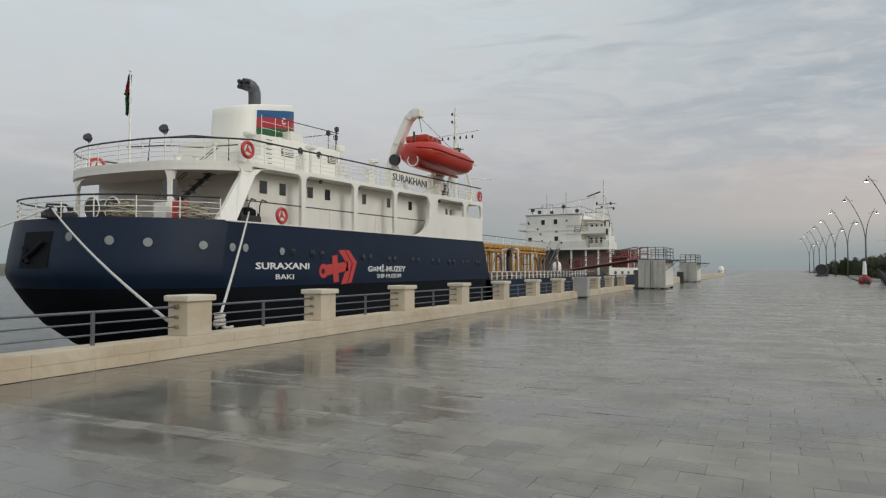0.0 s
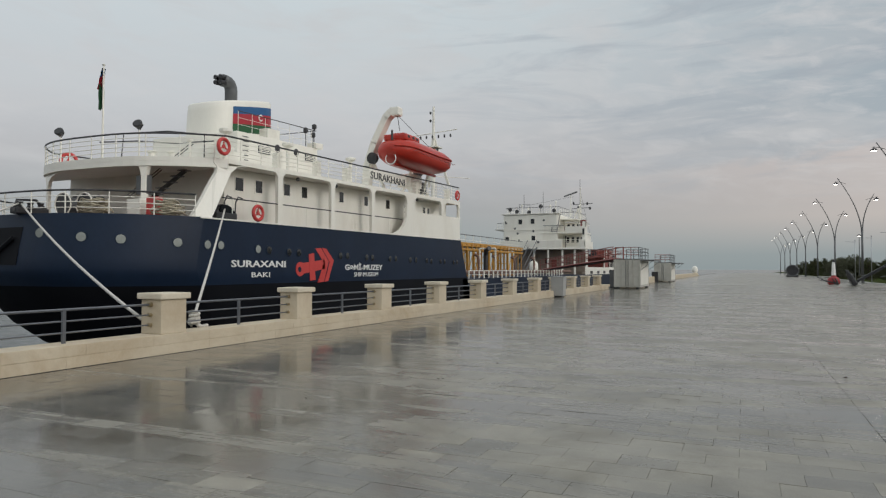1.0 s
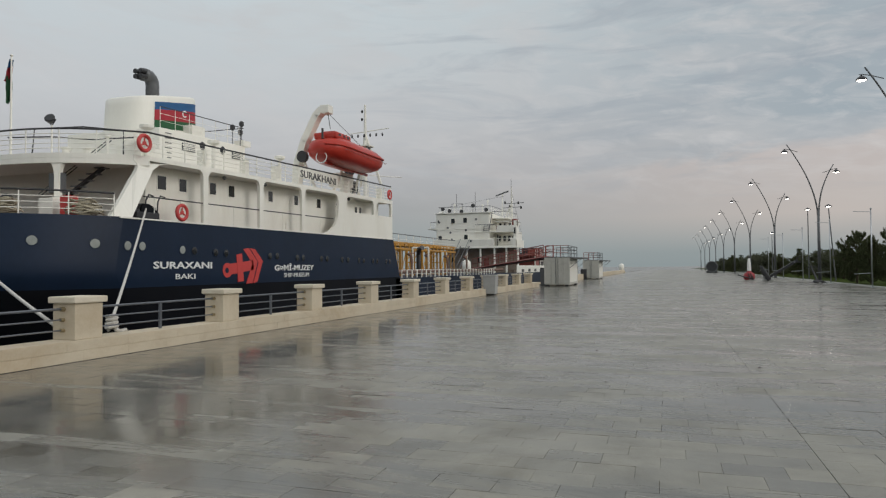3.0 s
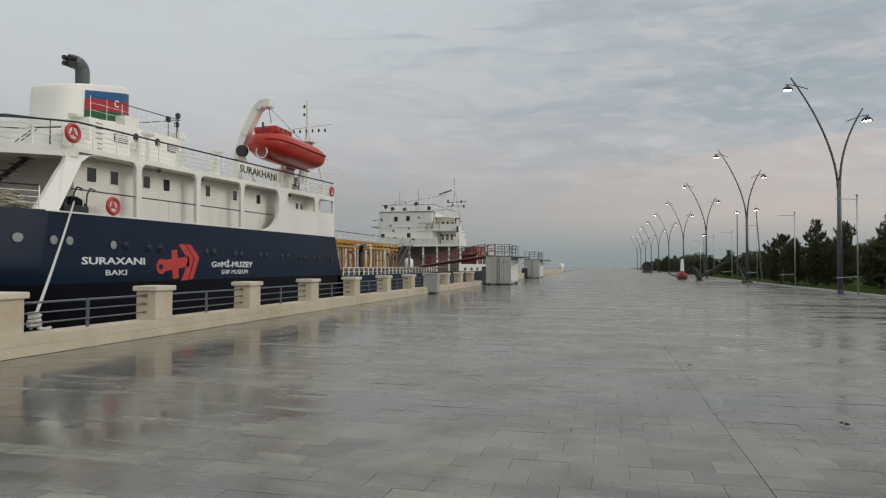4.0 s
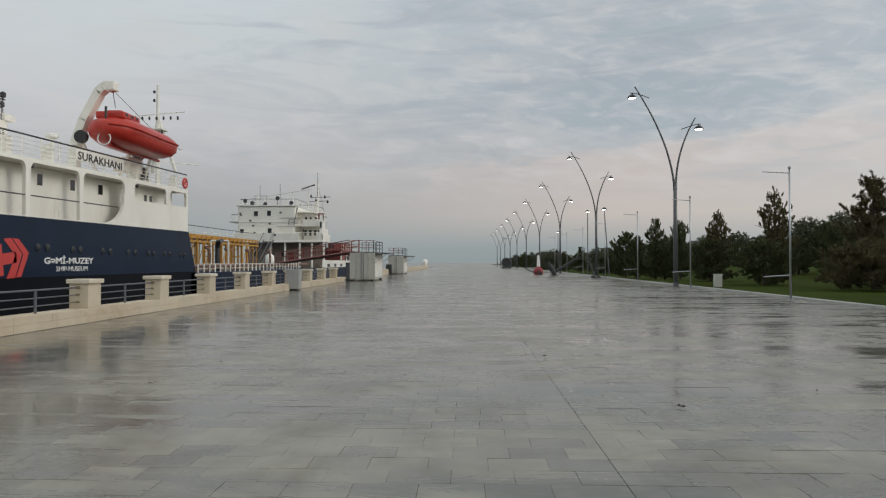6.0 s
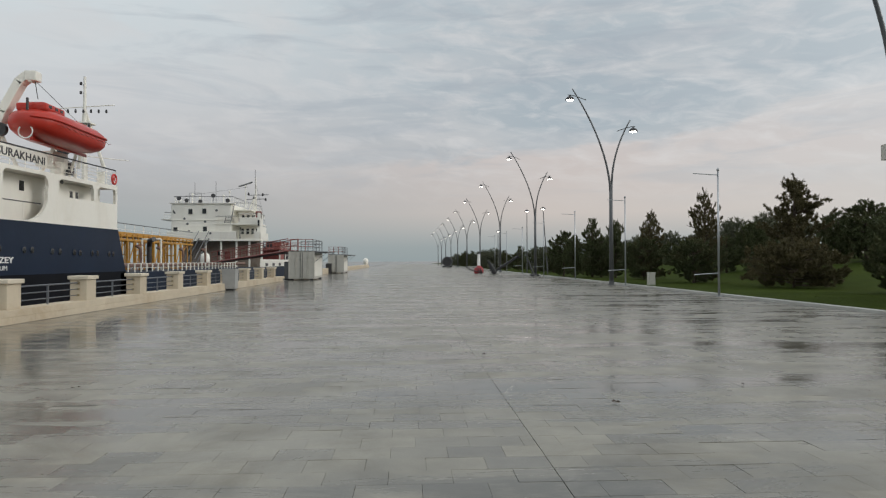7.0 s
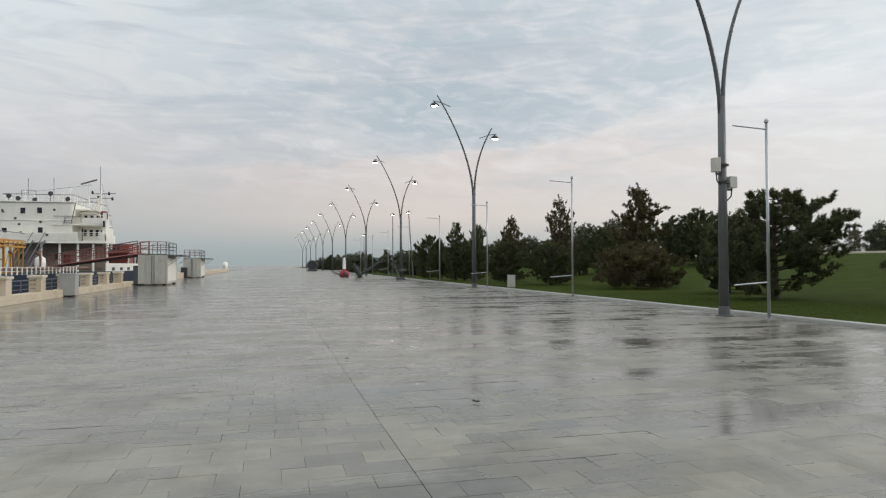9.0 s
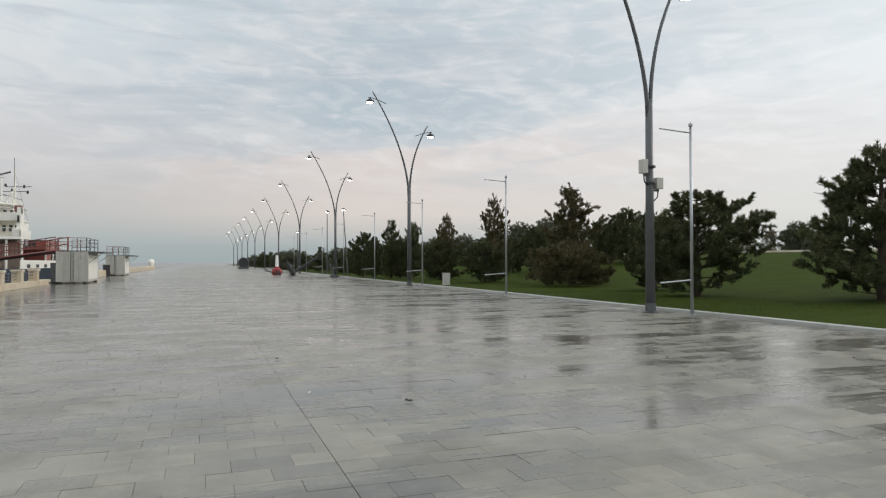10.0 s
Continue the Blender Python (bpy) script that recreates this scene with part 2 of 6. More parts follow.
M_GRASS = surface("wet_lawn", (0.036, 0.053, 0.008), 0.95, vary=0.3, scale=0.8, fine=45, bump=0.6, dirt=(0.052, 0.064, 0.012), dirt_amount=0.6, bump_dist=0.05, spec=0.05)
M_BLADE = surface("grass_blade", (0.044, 0.064, 0.010), 0.9, vary=0.3, spec=0.1, scale=2.0, per="island", per_amount=0.15, bump=0.0)
M_LAND = surface("far_ground", (0.12, 0.12, 0.10), 0.8, vary=0.2)
M_LIT = glowing("lamp_light", (1.0, 0.95, 0.86), 7.0)


def foliage(name, a, b):
    m = surface(name, a, 0.7, spec=0.25, vary=0.3, scale=1.2, per="island", per_amount=0.6, bump=0.0, dirt=b, dirt_amount=0.6, rough_vary=0.05)
    return m


M_PINE = foliage("pine_needles", (0.085, 0.100, 0.045), (0.14, 0.12, 0.06))
M_PINE2 = foliage("brownish_pine_needles", (0.105, 0.092, 0.044), (0.15, 0.115, 0.06))
M_FARTREE = foliage("far_foliage", (0.115, 0.125, 0.08), (0.17, 0.15, 0.1))
M_BARE = foliage("thin_autumn_foliage", (0.16, 0.135, 0.085), (0.20, 0.17, 0.12))


def water():
    m = bpy.data.materials.new("harbour_water")
    m.use_nodes = True
    tr = m.node_tree
    L = tr.links.new
    b = tr.nodes["Principled BSDF"]
    b.inputs["Base Color"].default_value = (0.014, 0.022, 0.027, 1)
    b.inputs["Roughness"].default_value = 0.12
    b.inputs["IOR"].default_value = 1.33
    geo = tr.nodes.new("ShaderNodeNewGeometry")
    n1 = node(tr, "ShaderNodeTexNoise", Scale=0.7, Detail=6.0, Roughness=0.6, Distortion=0.4)
    L(geo.outputs["Position"], n1.inputs["Vector"])
    bp = node(tr, "ShaderNodeBump", Strength=0.7, Distance=0.3)
    L(n1.outputs[0], bp.inputs["Height"])
    L(bp.outputs[0], b.inputs["Normal"])
    return m


M_WATER = water()

# ---------------------------------------------------------------- mesh helpers


def mesh_of(bm, name, material, smooth=False):
    bmesh.ops.recalc_face_normals(bm, faces=bm.faces)
    me = bpy.data.meshes.new(name)
    bm.to_mesh(me)
    bm.free()
    me.materials.append(material)
    if smooth:
        for p in me.polygons:
            p.use_smooth = True
    return me


def part(name, bm, material, parent, label="", smooth=False):
    """Links a bmesh as one mesh object under a thing or under a part."""
    ob = new(name, bm if isinstance(bm, bpy.types.Mesh) else mesh_of(bm, name, material, smooth))
    ob.parent = parent
    if parent is not None:
        ob.matrix_parent_inverse = Matrix.Identity(4)
    if label:
        tagged(ob, label)
    return ob


def thing(name, label, category, group="", kind="", at=(0, 0, 0), turn=0.0):
    ob = new(name)
    ob.empty_display_size = 0.2
    ob.matrix_basis = pose(*at, 0, 0, turn)
    return tagged(ob, label, category, group, kind)


def box(bm, x0, y0, z0, x1, y1, z1, bevel=0.0, m=None):
    mat = Matrix.LocRotScale(((x0 + x1) / 2, (y0 + y1) / 2, (z0 + z1) / 2), None, (abs(x1 - x0), abs(y1 - y0), abs(z1 - z0)))
    if m is not None:
        mat = m @ mat
    vs = bmesh.ops.create_cube(bm, size=1, matrix=mat)["verts"]
    if bevel:
        es = list({e for v in vs for e in v.link_edges})
        bmesh.ops.bevel(bm, geom=es, offset=bevel, segments=2, affect="EDGES", profile=0.6)
    return bm


def B(*a, **k):
    return box(bmesh.new(), *a, **k)


def ring_frame(d):
    d = d.normalized()
    s = d.cross(Vector((0, 0, 1)))
    if s.length < 1e-3:
        s = Vector((1, 0, 0))
    s.normalize()
    return s, s.cross(d).normalized()


def tube(bm, pts, r, n=6, closed=False, caps=True):
    """A round bar along points; r is one radius or one for each point."""
    pts = [Vector(p) for p in pts]
    rs = r if isinstance(r, (list, tuple)) else [r] * len(pts)
    rings = []
    last_s = None
    for i, p in enumerate(pts):
        if closed:
            d = pts[(i + 1) % len(pts)] - pts[i - 1]
        else:
            d = pts[min(i + 1, len(pts) - 1)] - pts[max(i - 1, 0)]
        s, u = ring_frame(d)
        if last_s is not None and s.dot(last_s) < 0:
            s, u = -s, -u
        last_s = s
        rings.append([bm.verts.new(p + rs[i] * (math.cos(a) * s + math.sin(a) * u)) for a in (2 * math.pi * k / n for k in range(n))])
    last = len(rings) if closed else len(rings) - 1
    for i in range(last):
        a, b = rings[i], rings[(i + 1) % len(rings)]
        for k in range(n):
            bm.faces.new((a[k], a[(k + 1) % n], b[(k + 1) % n], b[k]))
    if caps and not closed:
        bm.faces.new(rings[0][::-1])
        bm.faces.new(rings[-1])
    return bm


def bar(*pts, r=0.02, n=6):
    return tube(bmesh.new(), pts, r, n)


def lathe(bm, profile, n=16, m=None):
    """Turns (radius, height) pairs round the z axis."""
    m = m or Matrix.Identity(4)
    rings = []
    for r, z in profile:
        rings.append([bm.verts.new(m @ Vector((max(r, 0.001) * math.cos(2 * math.pi * k / n), max(r, 0.001) * math.sin(2 * math.pi * k / n), z))) for k in range(n)])
    for a, b in zip(rings, rings[1:]):
        for k in range(n):
            bm.faces.new((a[k], a[(k + 1) % n], b[(k + 1) % n], b[k]))
    bm.faces.new(rings[0][::-1])
    bm.faces.new(rings[-1])
    return bm


def slab_yz(outline, x0, x1, bm=None):
    """A plate with the outline (y, z), from x0 to x1."""
    bm = bm or bmesh.new()
    a = [bm.verts.new((x0, y, z)) for y, z in outline]
    b = [bm.verts.new((x1, y, z)) for y, z in outline]
    bm.faces.new(a)
    bm.faces.new(b[::-1])
    for i in range(len(a)):
        j = (i + 1) % len(a)
        bm.faces.new((a[i], b[i], b[j], a[j]))
    return bm


def slab_xy(outline, z0, z1, bm=None):
    bm = bm or bmesh.new()
    a = [bm.verts.new((x, y, z0)) for x, y in outline]
    b = [bm.verts.new((x, y, z1)) for x, y in outline]
    bm.faces.new(a[::-1])
    bm.faces.new(b)
    for i in range(len(a)):
        j = (i + 1) % len(a)
        bm.faces.new((a[j], b[j], b[i], a[i]))
    return bm


def arc(cy, cz, r, a0, a1, n=6):
    return [(cy + r * math.cos(radians(a0 + (a1 - a0) * k / n)), cz + r * math.sin(radians(a0 + (a1 - a0) * k / n))) for k in range(n + 1)]


def sheet(name, x0, y0, x1, y1, z, material, label, category, nx=1, ny=1):
    bm = bmesh.new()
    vs = [[bm.verts.new((x0 + (x1 - x0) * i / nx, y0 + (y1 - y0) * j / ny, z)) for j in range(ny + 1)] for i in range(nx + 1)]
    for i in range(nx):
        for j in range(ny):
            bm.faces.new((vs[i][j], vs[i + 1][j], vs[i + 1][j + 1], vs[i][j + 1]))
    ob = new(name, mesh_of(bm, name, material))
    return tagged(ob, label, category, kind="structure")


# ---------------------------------------------------------------- setting
QX, KERB_X, WATER_Z = -9.9, 14.0, -2.0
END_Y = 300.0
sheet("water", -4000, -4000, 4000, 4000, WATER_Z, M_WATER, "calm grey harbour water reaching to the horizon", "water")
# the quay: bedding under the slabs, with the sea wall below
ground = tagged(new("ground", mesh_of(B(QX - 1.0, -60, -3.5, KERB_X + 0.05, END_Y, -0.03), "ground", M_JOINT)), "sandy bedding of the quay under its paving", "ground", kind="structure")
tagged(new("pavement_back", mesh_of(B(QX, -60, -0.03, KERB_X - 0.15, -1.2, 0.0), "pavement_back", M_SLABS)), "wet grey granite paving of the quay", "pavement", kind="structure")
tagged(new("pavement_far", mesh_of(B(QX, 69.91, -0.03, KERB_X - 0.15, END_Y, 0.0), "pavement_far", M_SLABS)), "wet grey granite paving further along the quay", "pavement", kind="structure")


def lawn_z(x, y):
    """Height of the lawn: flat by the kerb, then a long bank up to the park."""
    u = min(1.0, max(0.0, (x - 20.0) / 30.0))
    return 0.05 + 0.04 * noise.noise(Vector((x * 0.08, y * 0.08, 3.0))) + 2.3 * u * u * (3 - 2 * u)


def lawn():
    """Grass from the kerb up the bank to the far trees."""
    nx, ny = 90, 60
    verts, faces = [], []
    for i in range(nx + 1):
        for j in range(ny + 1):
            x = KERB_X + 0.15 + 420 * (i / nx) ** 2
            y = -60 + 480 * (j / ny)
            verts.append((x, y, lawn_z(x, y) if i else 0.04))
    for i in range(nx):
        for j in range(ny):
            a = i * (ny + 1) + j
            faces.append((a, a + ny + 1, a + ny + 2, a + 1))
    me = bpy.data.meshes.new("lawn")
    me.from_pydata(verts, [], faces)
    me.materials.append(M_GRASS)
    return tagged(new("ground_lawn", me), "mown wet green lawn beside the paved quay", "lawn", kind="structure")


lawn()

# kerb of the lawn, in blocks
kerb = thing("kerb", "low pale granite kerb between paving and lawn", "kerb", kind="structure")
kerb_block = mesh_of(B(-0.14, 0.004, -0.03, 0.14, 1.996, 0.10, bevel=0.015), "kerb_block", M_KERB)
for k in range(75):
    part("kerb_block", kerb_block, M_KERB, kerb).matrix_basis = pose(KERB_X, -2 + 2.0 * k, 0)
part("kerb_run", B(KERB_X - 0.14, 148, -0.03, KERB_X + 0.14, END_Y, 0.10), M_KERB, kerb)

# ---------------------------------------------------------------- balustrade of the quay
PITCH, PIER0, PIERS = 4.2, 9.62, 11
balustrade = thing("balustrade", "cream limestone balustrade wall along the quay edge", "balustrade", kind="structure")
block_lo = mesh_of(B(-0.62, 0.001, 0.0, 0.0, 1.049, 0.187, bevel=0.006), "stone_block", M_STONE)
block_hi = mesh_of(B(-0.60, 0.001, 0.189, -0.008, 1.399, 0.375, bevel=0.01), "coping_block", M_STONE)
y = -10.5
while y < 54:
    part("stone_block", block_lo, M_STONE, balustrade).matrix_basis = pose(QX, y, 0)
    y += 1.05
y = -10.5
while y < 54:
    part("coping_block", block_hi, M_STONE, balustrade).matrix_basis = pose(QX, y, 0)
    y += 1.4
pier_body = mesh_of(B(-0.26, -0.31, 0.375, 0.26, 0.31, 1.03, bevel=0.018), "pier", M_STONE)
pier_cap = mesh_of(B(-0.32, -0.37, 1.03, 0.32, 0.37, 1.15, bevel=0.025), "pier_cap", M_CAP)
for k in range(-4, PIERS):
    yk = PIER0 + PITCH * k
    part("pier", pier_body, M_STONE, balustrade).matrix_basis = pose(QX - 0.32, yk, 0)
    part("pier_cap", pier_cap, M_CAP, balustrade).matrix_basis = pose(QX - 0.32, yk, 0)


def rail_panel():
    """Three steel bars with a middle post, and a sleeve where each bar enters the stone."""
    g = thing("railing", "brushed steel three-bar railing between stone piers", "railing", "railings of the quay")
    half = PITCH / 2 - 0.31
    for z, r in ((0.55, 0.015), (0.74, 0.015), (0.93, 0.023)):
        part("rail_bar", bar((0, -half, z), (0, half, z), r=r, n=8), M_RAIL, g)
        for s in (-1, 1):
            part("sleeve", bar((0, s * half, z), (0, s * (half - 0.07), z), r=r + 0.022, n=10), M_BRASS, g, "dull brass wall sleeve")
    part("post", B(-0.022, -0.03, 0.375, 0.022, 0.03, 0.95, bevel=0.004), M_RAIL, g)
    return g


panel = rail_panel()
panel.matrix_basis = pose(QX - 0.32, PIER0 - PITCH * 3.5, 0)
for k in range(-3, PIERS - 1):
    copy_thing(panel, pose(QX - 0.32, PIER0 + PITCH * (k + 0.5), 0))
part("base_joint", B(QX - 0.01, -10.5, -0.02, QX + 0.022, 54, 0.004), M_BLACK, balustrade, "dark open joint at the foot of the wall")
# solid wall beyond the kiosks
part("long_wall", B(QX - 0.6, 63, 0, QX, 172, 0.7, bevel=0.03), M_STONE, balustrade)
ball = thing("mooring_dome", "white rounded dome on the end of the quay wall", "dome", at=(QX - 0.6, 169, 0))
part("dome", lathe(bmesh.new(), [(0.4, 0), (0.4, 0.65), (0.6, 0.95), (0.68, 1.45), (0.6, 1.95), (0.32, 2.25), (0.0, 2.32)], 16), M_WHITE, ball, smooth=True)
part("base", B(-0.9, -0.9, 0.0, 0.9, 0.9, 0.25), M_CAP, ball)

# ---------------------------------------------------------------- lamps along the lawn


def street_lamp():
    g = thing("street_lamp", "tall grey steel lamp with two curved arms and lit pendant heads", "street lamp", "lamps along the quay")
    part("base_plate", lathe(bmesh.new(), [(0.26, 0.0), (0.26, 0.03), (0.17, 0.05), (0.16, 0.3)], 14), M_LAMP, g)
    part("pole", bar((0, 0, 0.03), (0, 0, 3.5), (0, 0, 6.5), r=[0.15, 0.125, 0.108], n=14), M_LAMP, g, smooth=True)
    for name, side, reach, top in (("tall_arm", -1, 2.42, 12.6), ("short_arm", 1, 1.24, 10.6)):
        pts, rs = [], []
        h = top - 6.0
        for k in range(15):
            u = k / 14
            pts.append((side * (0.045 + reach * u ** (1.75 if side < 0 else 2.2)), 0, 6.0 + h * u))
            rs.append(0.072 - 0.032 * u)
        part(name, tube(bmesh.new(), pts, rs, 10), M_LAMP, g, smooth=True)
        ax, az = side * (0.045 + reach * (1 - 0.5 / h) ** (1.75 if side < 0 else 2.2)), top - 0.5
        hx, hz = ax + side * 0.48, az + 0.06
        cross = [(ax - side * 0.6, 0, az - 0.22), (ax, 0, az), (ax + side * 0.35, 0, az + 0.09), (hx + side * 0.12, 0, az + 0.1)]
        part("cross_bar", tube(bmesh.new(), cross, 0.026, 6), M_LAMP, g)
        head = part("lamp_head", lathe(bmesh.new(), [(0.03, 0.06), (0.05, -0.04), (0.14, -0.08), (0.24, -0.16), (0.285, -0.25), (0.285, -0.29)], 16, pose(hx, 0, hz)), M_DARK, g, "dark domed lamp head", smooth=True)
        part("lamp_glass", lathe(bmesh.new(), [(0.24, -0.288), (0.23, -0.305), (0.14, -0.325), (0.0, -0.335)], 16, pose(hx, 0, hz)), M_LIT, head, "lit white glass")
    return g


LAMP_X, LAMP_Y, LAMP_STEP = 13.12, 17.5, 25.1
lamp = street_lamp()
lamp.matrix_basis = pose(LAMP_X, LAMP_Y, 0)
for k in range(1, 11):
    copy_thing(lamp, pose(LAMP_X - 0.11 * (k - 1), LAMP_Y + LAMP_STEP * k, 0))

# boxes strapped to the first pole
for name, z, dx, w, h in (("control_box", 4.45, -0.25, 0.20, 0.42), ("junction_box", 3.95, 0.28, 0.24, 0.34)):
    g = thing(name, "pale grey metal control box strapped to a lamp pole", "control box", at=(LAMP_X, LAMP_Y - 0.05, z))
    part("case", B(dx - w / 2, -0.1, -h / 2, dx + w / 2, 0.12, h / 2, bevel=0.015), M_BOX, g)
    part("strap", lathe(bmesh.new(), [(0.155, -0.03), (0.155, 0.03)], 12), M_DARK, g)
    part("bracket", B(min(0, dx), -0.03, -h / 2 - 0.08, max(0, dx), 0.03, -h / 2 - 0.02), M_DARK, g)
    part("cable", bar((dx, 0, -h / 2), (dx * 0.9, 0, -h / 2 - 0.25), (dx * 0.4, 0.02, -h / 2 - 0.38), r=0.02), M_DARK, g)


def banner_pole():
    g = thing("banner_pole", "slim pale steel banner pole with two empty arms", "banner pole", "banner poles along the lawn")
    part("pole", bar((0, 0, 0), (0, 0, 5.45), r=[0.048, 0.036], n=10), M_STEEL, g, smooth=True)
    part("finial", lathe(bmesh.new(), [(0.02, 5.45), (0.06, 5.5), (0.06, 5.56), (0.0, 5.62)], 10), M_STEEL, g)
    part("upper_arm", bar((0, 0, 5.3), (-1.1, 0, 5.36), r=0.02), M_STEEL, g)
    part("lower_arm", bar((0, 0, 1.02), (-1.1, 0, 0.95), r=0.025), M_STEEL, g)
    part("foot", lathe(bmesh.new(), [(0.12, 0), (0.12, 0.02), (0.06, 0.04)], 10), M_STEEL, g)
    return g


bp = banner_pole()
bp.matrix_basis = pose(13.62, 16.25, 0)
for k in range(1, 8):
    copy_thing(bp, pose(13.62, 16.25 + 12.55 * k, 0))

# ---------------------------------------------------------------- the ship
HX, CX, HALF = -19.0, -24.3, 5.3       # near side, centre line, half beam aft
MID_X, MID_HALF = -25.0, 6.0           # the same amidships
ship = thing("tanker_ship", "moored museum tanker with navy hull and white superstructure", "ship")


def sheer(me):
    """Deck lines rise slightly towards the bow."""
    for v in me.vertices:
        if v.co.z > 2.0:
            v.co.z += (v.co.y - 20) * (0.006 + (v.co.z - 3.6) * 0.0054)
    return me


def sp(name, bm, material, label="", parent=None, smooth=False, rise=True):
    me = mesh_of(bm, name, material, smooth)
    if rise:
        sheer(me)
    return part(name, me, material, parent or ship, label)


def stern_y(dx, y0, a, p=3.1, half=HALF):
    return y0 + a * (abs(dx) / half) ** p


# levels of the aft hull: height, foremost shift of the stern, share of the beam
LEVELS = [(-3.2, 6.5, 0.55), (-2.2, 4.2, 0.72), (-1.4, 2.6, 0.82), (-0.5, 1.4, 0.90), (0.3, 0.75, 0.955), (0.9, 0.35, 0.985), (1.35, 0.08, 1.0), (1.6, 0.0, 1.0), (2.4, 0.12, 1.0), (3.6, 0.35, 1.0)]
STERN_Y0, STERN_A = 15.55, 3.9


def hull_section(z):
    for (z0, s0, w0), (z1, s1, w1) in zip(LEVELS, LEVELS[1:]):
        if z0 <= z <= z1:
            u = (z - z0) / (z1 - z0)
            return s0 + (s1 - s0) * u, w0 + (w1 - w0) * u
    return LEVELS[-1][1:] if z > 3 else LEVELS[0][1:]


def hull_strip(zs, front):
    """The aft hull between heights zs, from the far side round the stern to the near side; front(z) is where it ends."""
    bm = bmesh.new()
    rows = []
    for z in zs:
        shift, share = hull_section(z)
        ring = []
        y_side = stern_y(HALF, STERN_Y0 + shift, STERN_A)
        for k in range(9):
            ring.append((-HALF, front(z) + (y_side - front(z)) * k / 9))
        for k in range(41):
            dx = HALF * math.sin(radians(-90 + 180 * k / 40))
            ring.append((dx, stern_y(dx, STERN_Y0 + shift, STERN_A)))
        for k in range(1, 25):
            ring.append((HALF, y_side + (front(z) - y_side) * k / 24))
        out = []
        for dx, y in ring:
            # narrow under the counter, full amidships
            w = share + (1 - share) * min(1, max(0, (y - 20) / 14)) ** 1.0
            out.append(bm.verts.new((CX + dx * w, y, z)))
        rows.append(out)
    for a, b in zip(rows, rows[1:]):
        for k in range(len(a) - 1):
            bm.faces.new((a[k], a[k + 1], b[k + 1], b[k]))
    return bm


FRONT = lambda z: 46.9 - (z - 0.7) * 0.48
sp("aft_hull", hull_strip([0.95, 1.1, 1.35, 1.6, 2.0, 2.4, 2.8, 3.2, 3.6], FRONT), M_BLUE, smooth=True)
sp("aft_bottom", hull_strip([-3.2, -2.2, -1.4, -0.5, 0.3, 0.9, 0.95], FRONT), M_BLACK, "black painted underwater hull", smooth=True)


def main_hull():
    bm = bmesh.new()
    rows = []
    for z, w, rake in ((-3.2, 0.93, -3.5), (-1.0, 1.0, -1.2), (0.85, 1.0, 0.0)):
        pts = [(1, 46.0), (1, 60), (1, 80), (1, 100), (1, 112), (0.93, 120), (0.76, 128), (0.46, 135), (0.14, 140), (0.0, 142)]
        side = [(MID_X + MID_HALF * u * w, y + (rake if y > 110 else 0), z) for u, y in pts]
        other = [(2 * MID_X - x, yy, zz) for x, yy, zz in side]
        rows.append([bm.verts.new(p) for p in side + other[::-1][1:]])
    for a, b in zip(rows, rows[1:]):
        for k in range(len(a) - 1):
            bm.faces.new((a[k], a[k + 1], b[k + 1], b[k]))
    bm.faces.new(rows[-1])
    return bm


sp("main_hull", main_hull(), M_BLUE, "long navy hull of the tanker", rise=False)


def deck_outline(y0, a, p, front, inset=0.0, half=HALF):
    pts = [(CX + (half - inset), front)]
    for k in range(33):
        dx = (half - inset) * math.sin(radians(90 - 180 * k / 32))
        pts.append((CX + dx, stern_y(dx, y0 + inset, a, p, half)))
    pts.append((CX - (half - inset), front))
    return pts


sp("poop_deck", slab_xy(deck_outline(STERN_Y0 + 0.35, STERN_A, 3.1, 45.2, 0.02), 3.52, 3.6), M_DECK)
UP_Y0, UP_A, UP_P = 18.65, 2.5, 3.0
sp("deck_fascia", slab_xy(deck_outline(UP_Y0, UP_A, UP_P, 21.1, 0.035), 5.66, 5.858), M_WHITE)
sp("boat_deck", slab_xy(deck_outline(UP_Y0, UP_A, UP_P, 45.4, 0.03), 5.86, 6.04), M_WHITE)


def side_plate():
    """Upper band of the ship's side with its columns and arched openings."""
    top = 6.06
    o = [(45.4, top), (45.4, 5.0), (45.15, 5.0), (45.15, 5.6), (45.05, 5.82), (42.95, 5.82), (42.65, 5.6), (42.5, 5.0), (42.1, 5.0), (42.1, 5.6), (41.9, 5.84), (38.3, 5.84), (38.05, 5.7), (38.0, 5.0), (37.9, 4.95)]
    o += [(36.85, 4.95), (36.95, 5.35)] + arc(36.45, 5.35, 0.5, 0, 90)
    for y in (32.75, 28.7, 24.45):
        o += arc(y + 0.17 + 0.32, 5.53, 0.32, 90, 180) + [(y + 0.15, 3.55), (y - 0.15, 3.55)] + arc(y - 0.17 - 0.32, 5.53, 0.32, 0, 90)
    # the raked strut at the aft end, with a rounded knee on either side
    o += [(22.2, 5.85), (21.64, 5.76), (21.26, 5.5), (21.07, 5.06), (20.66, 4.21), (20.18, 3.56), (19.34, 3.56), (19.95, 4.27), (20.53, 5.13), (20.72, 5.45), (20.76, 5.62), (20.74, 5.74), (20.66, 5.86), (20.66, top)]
    return o




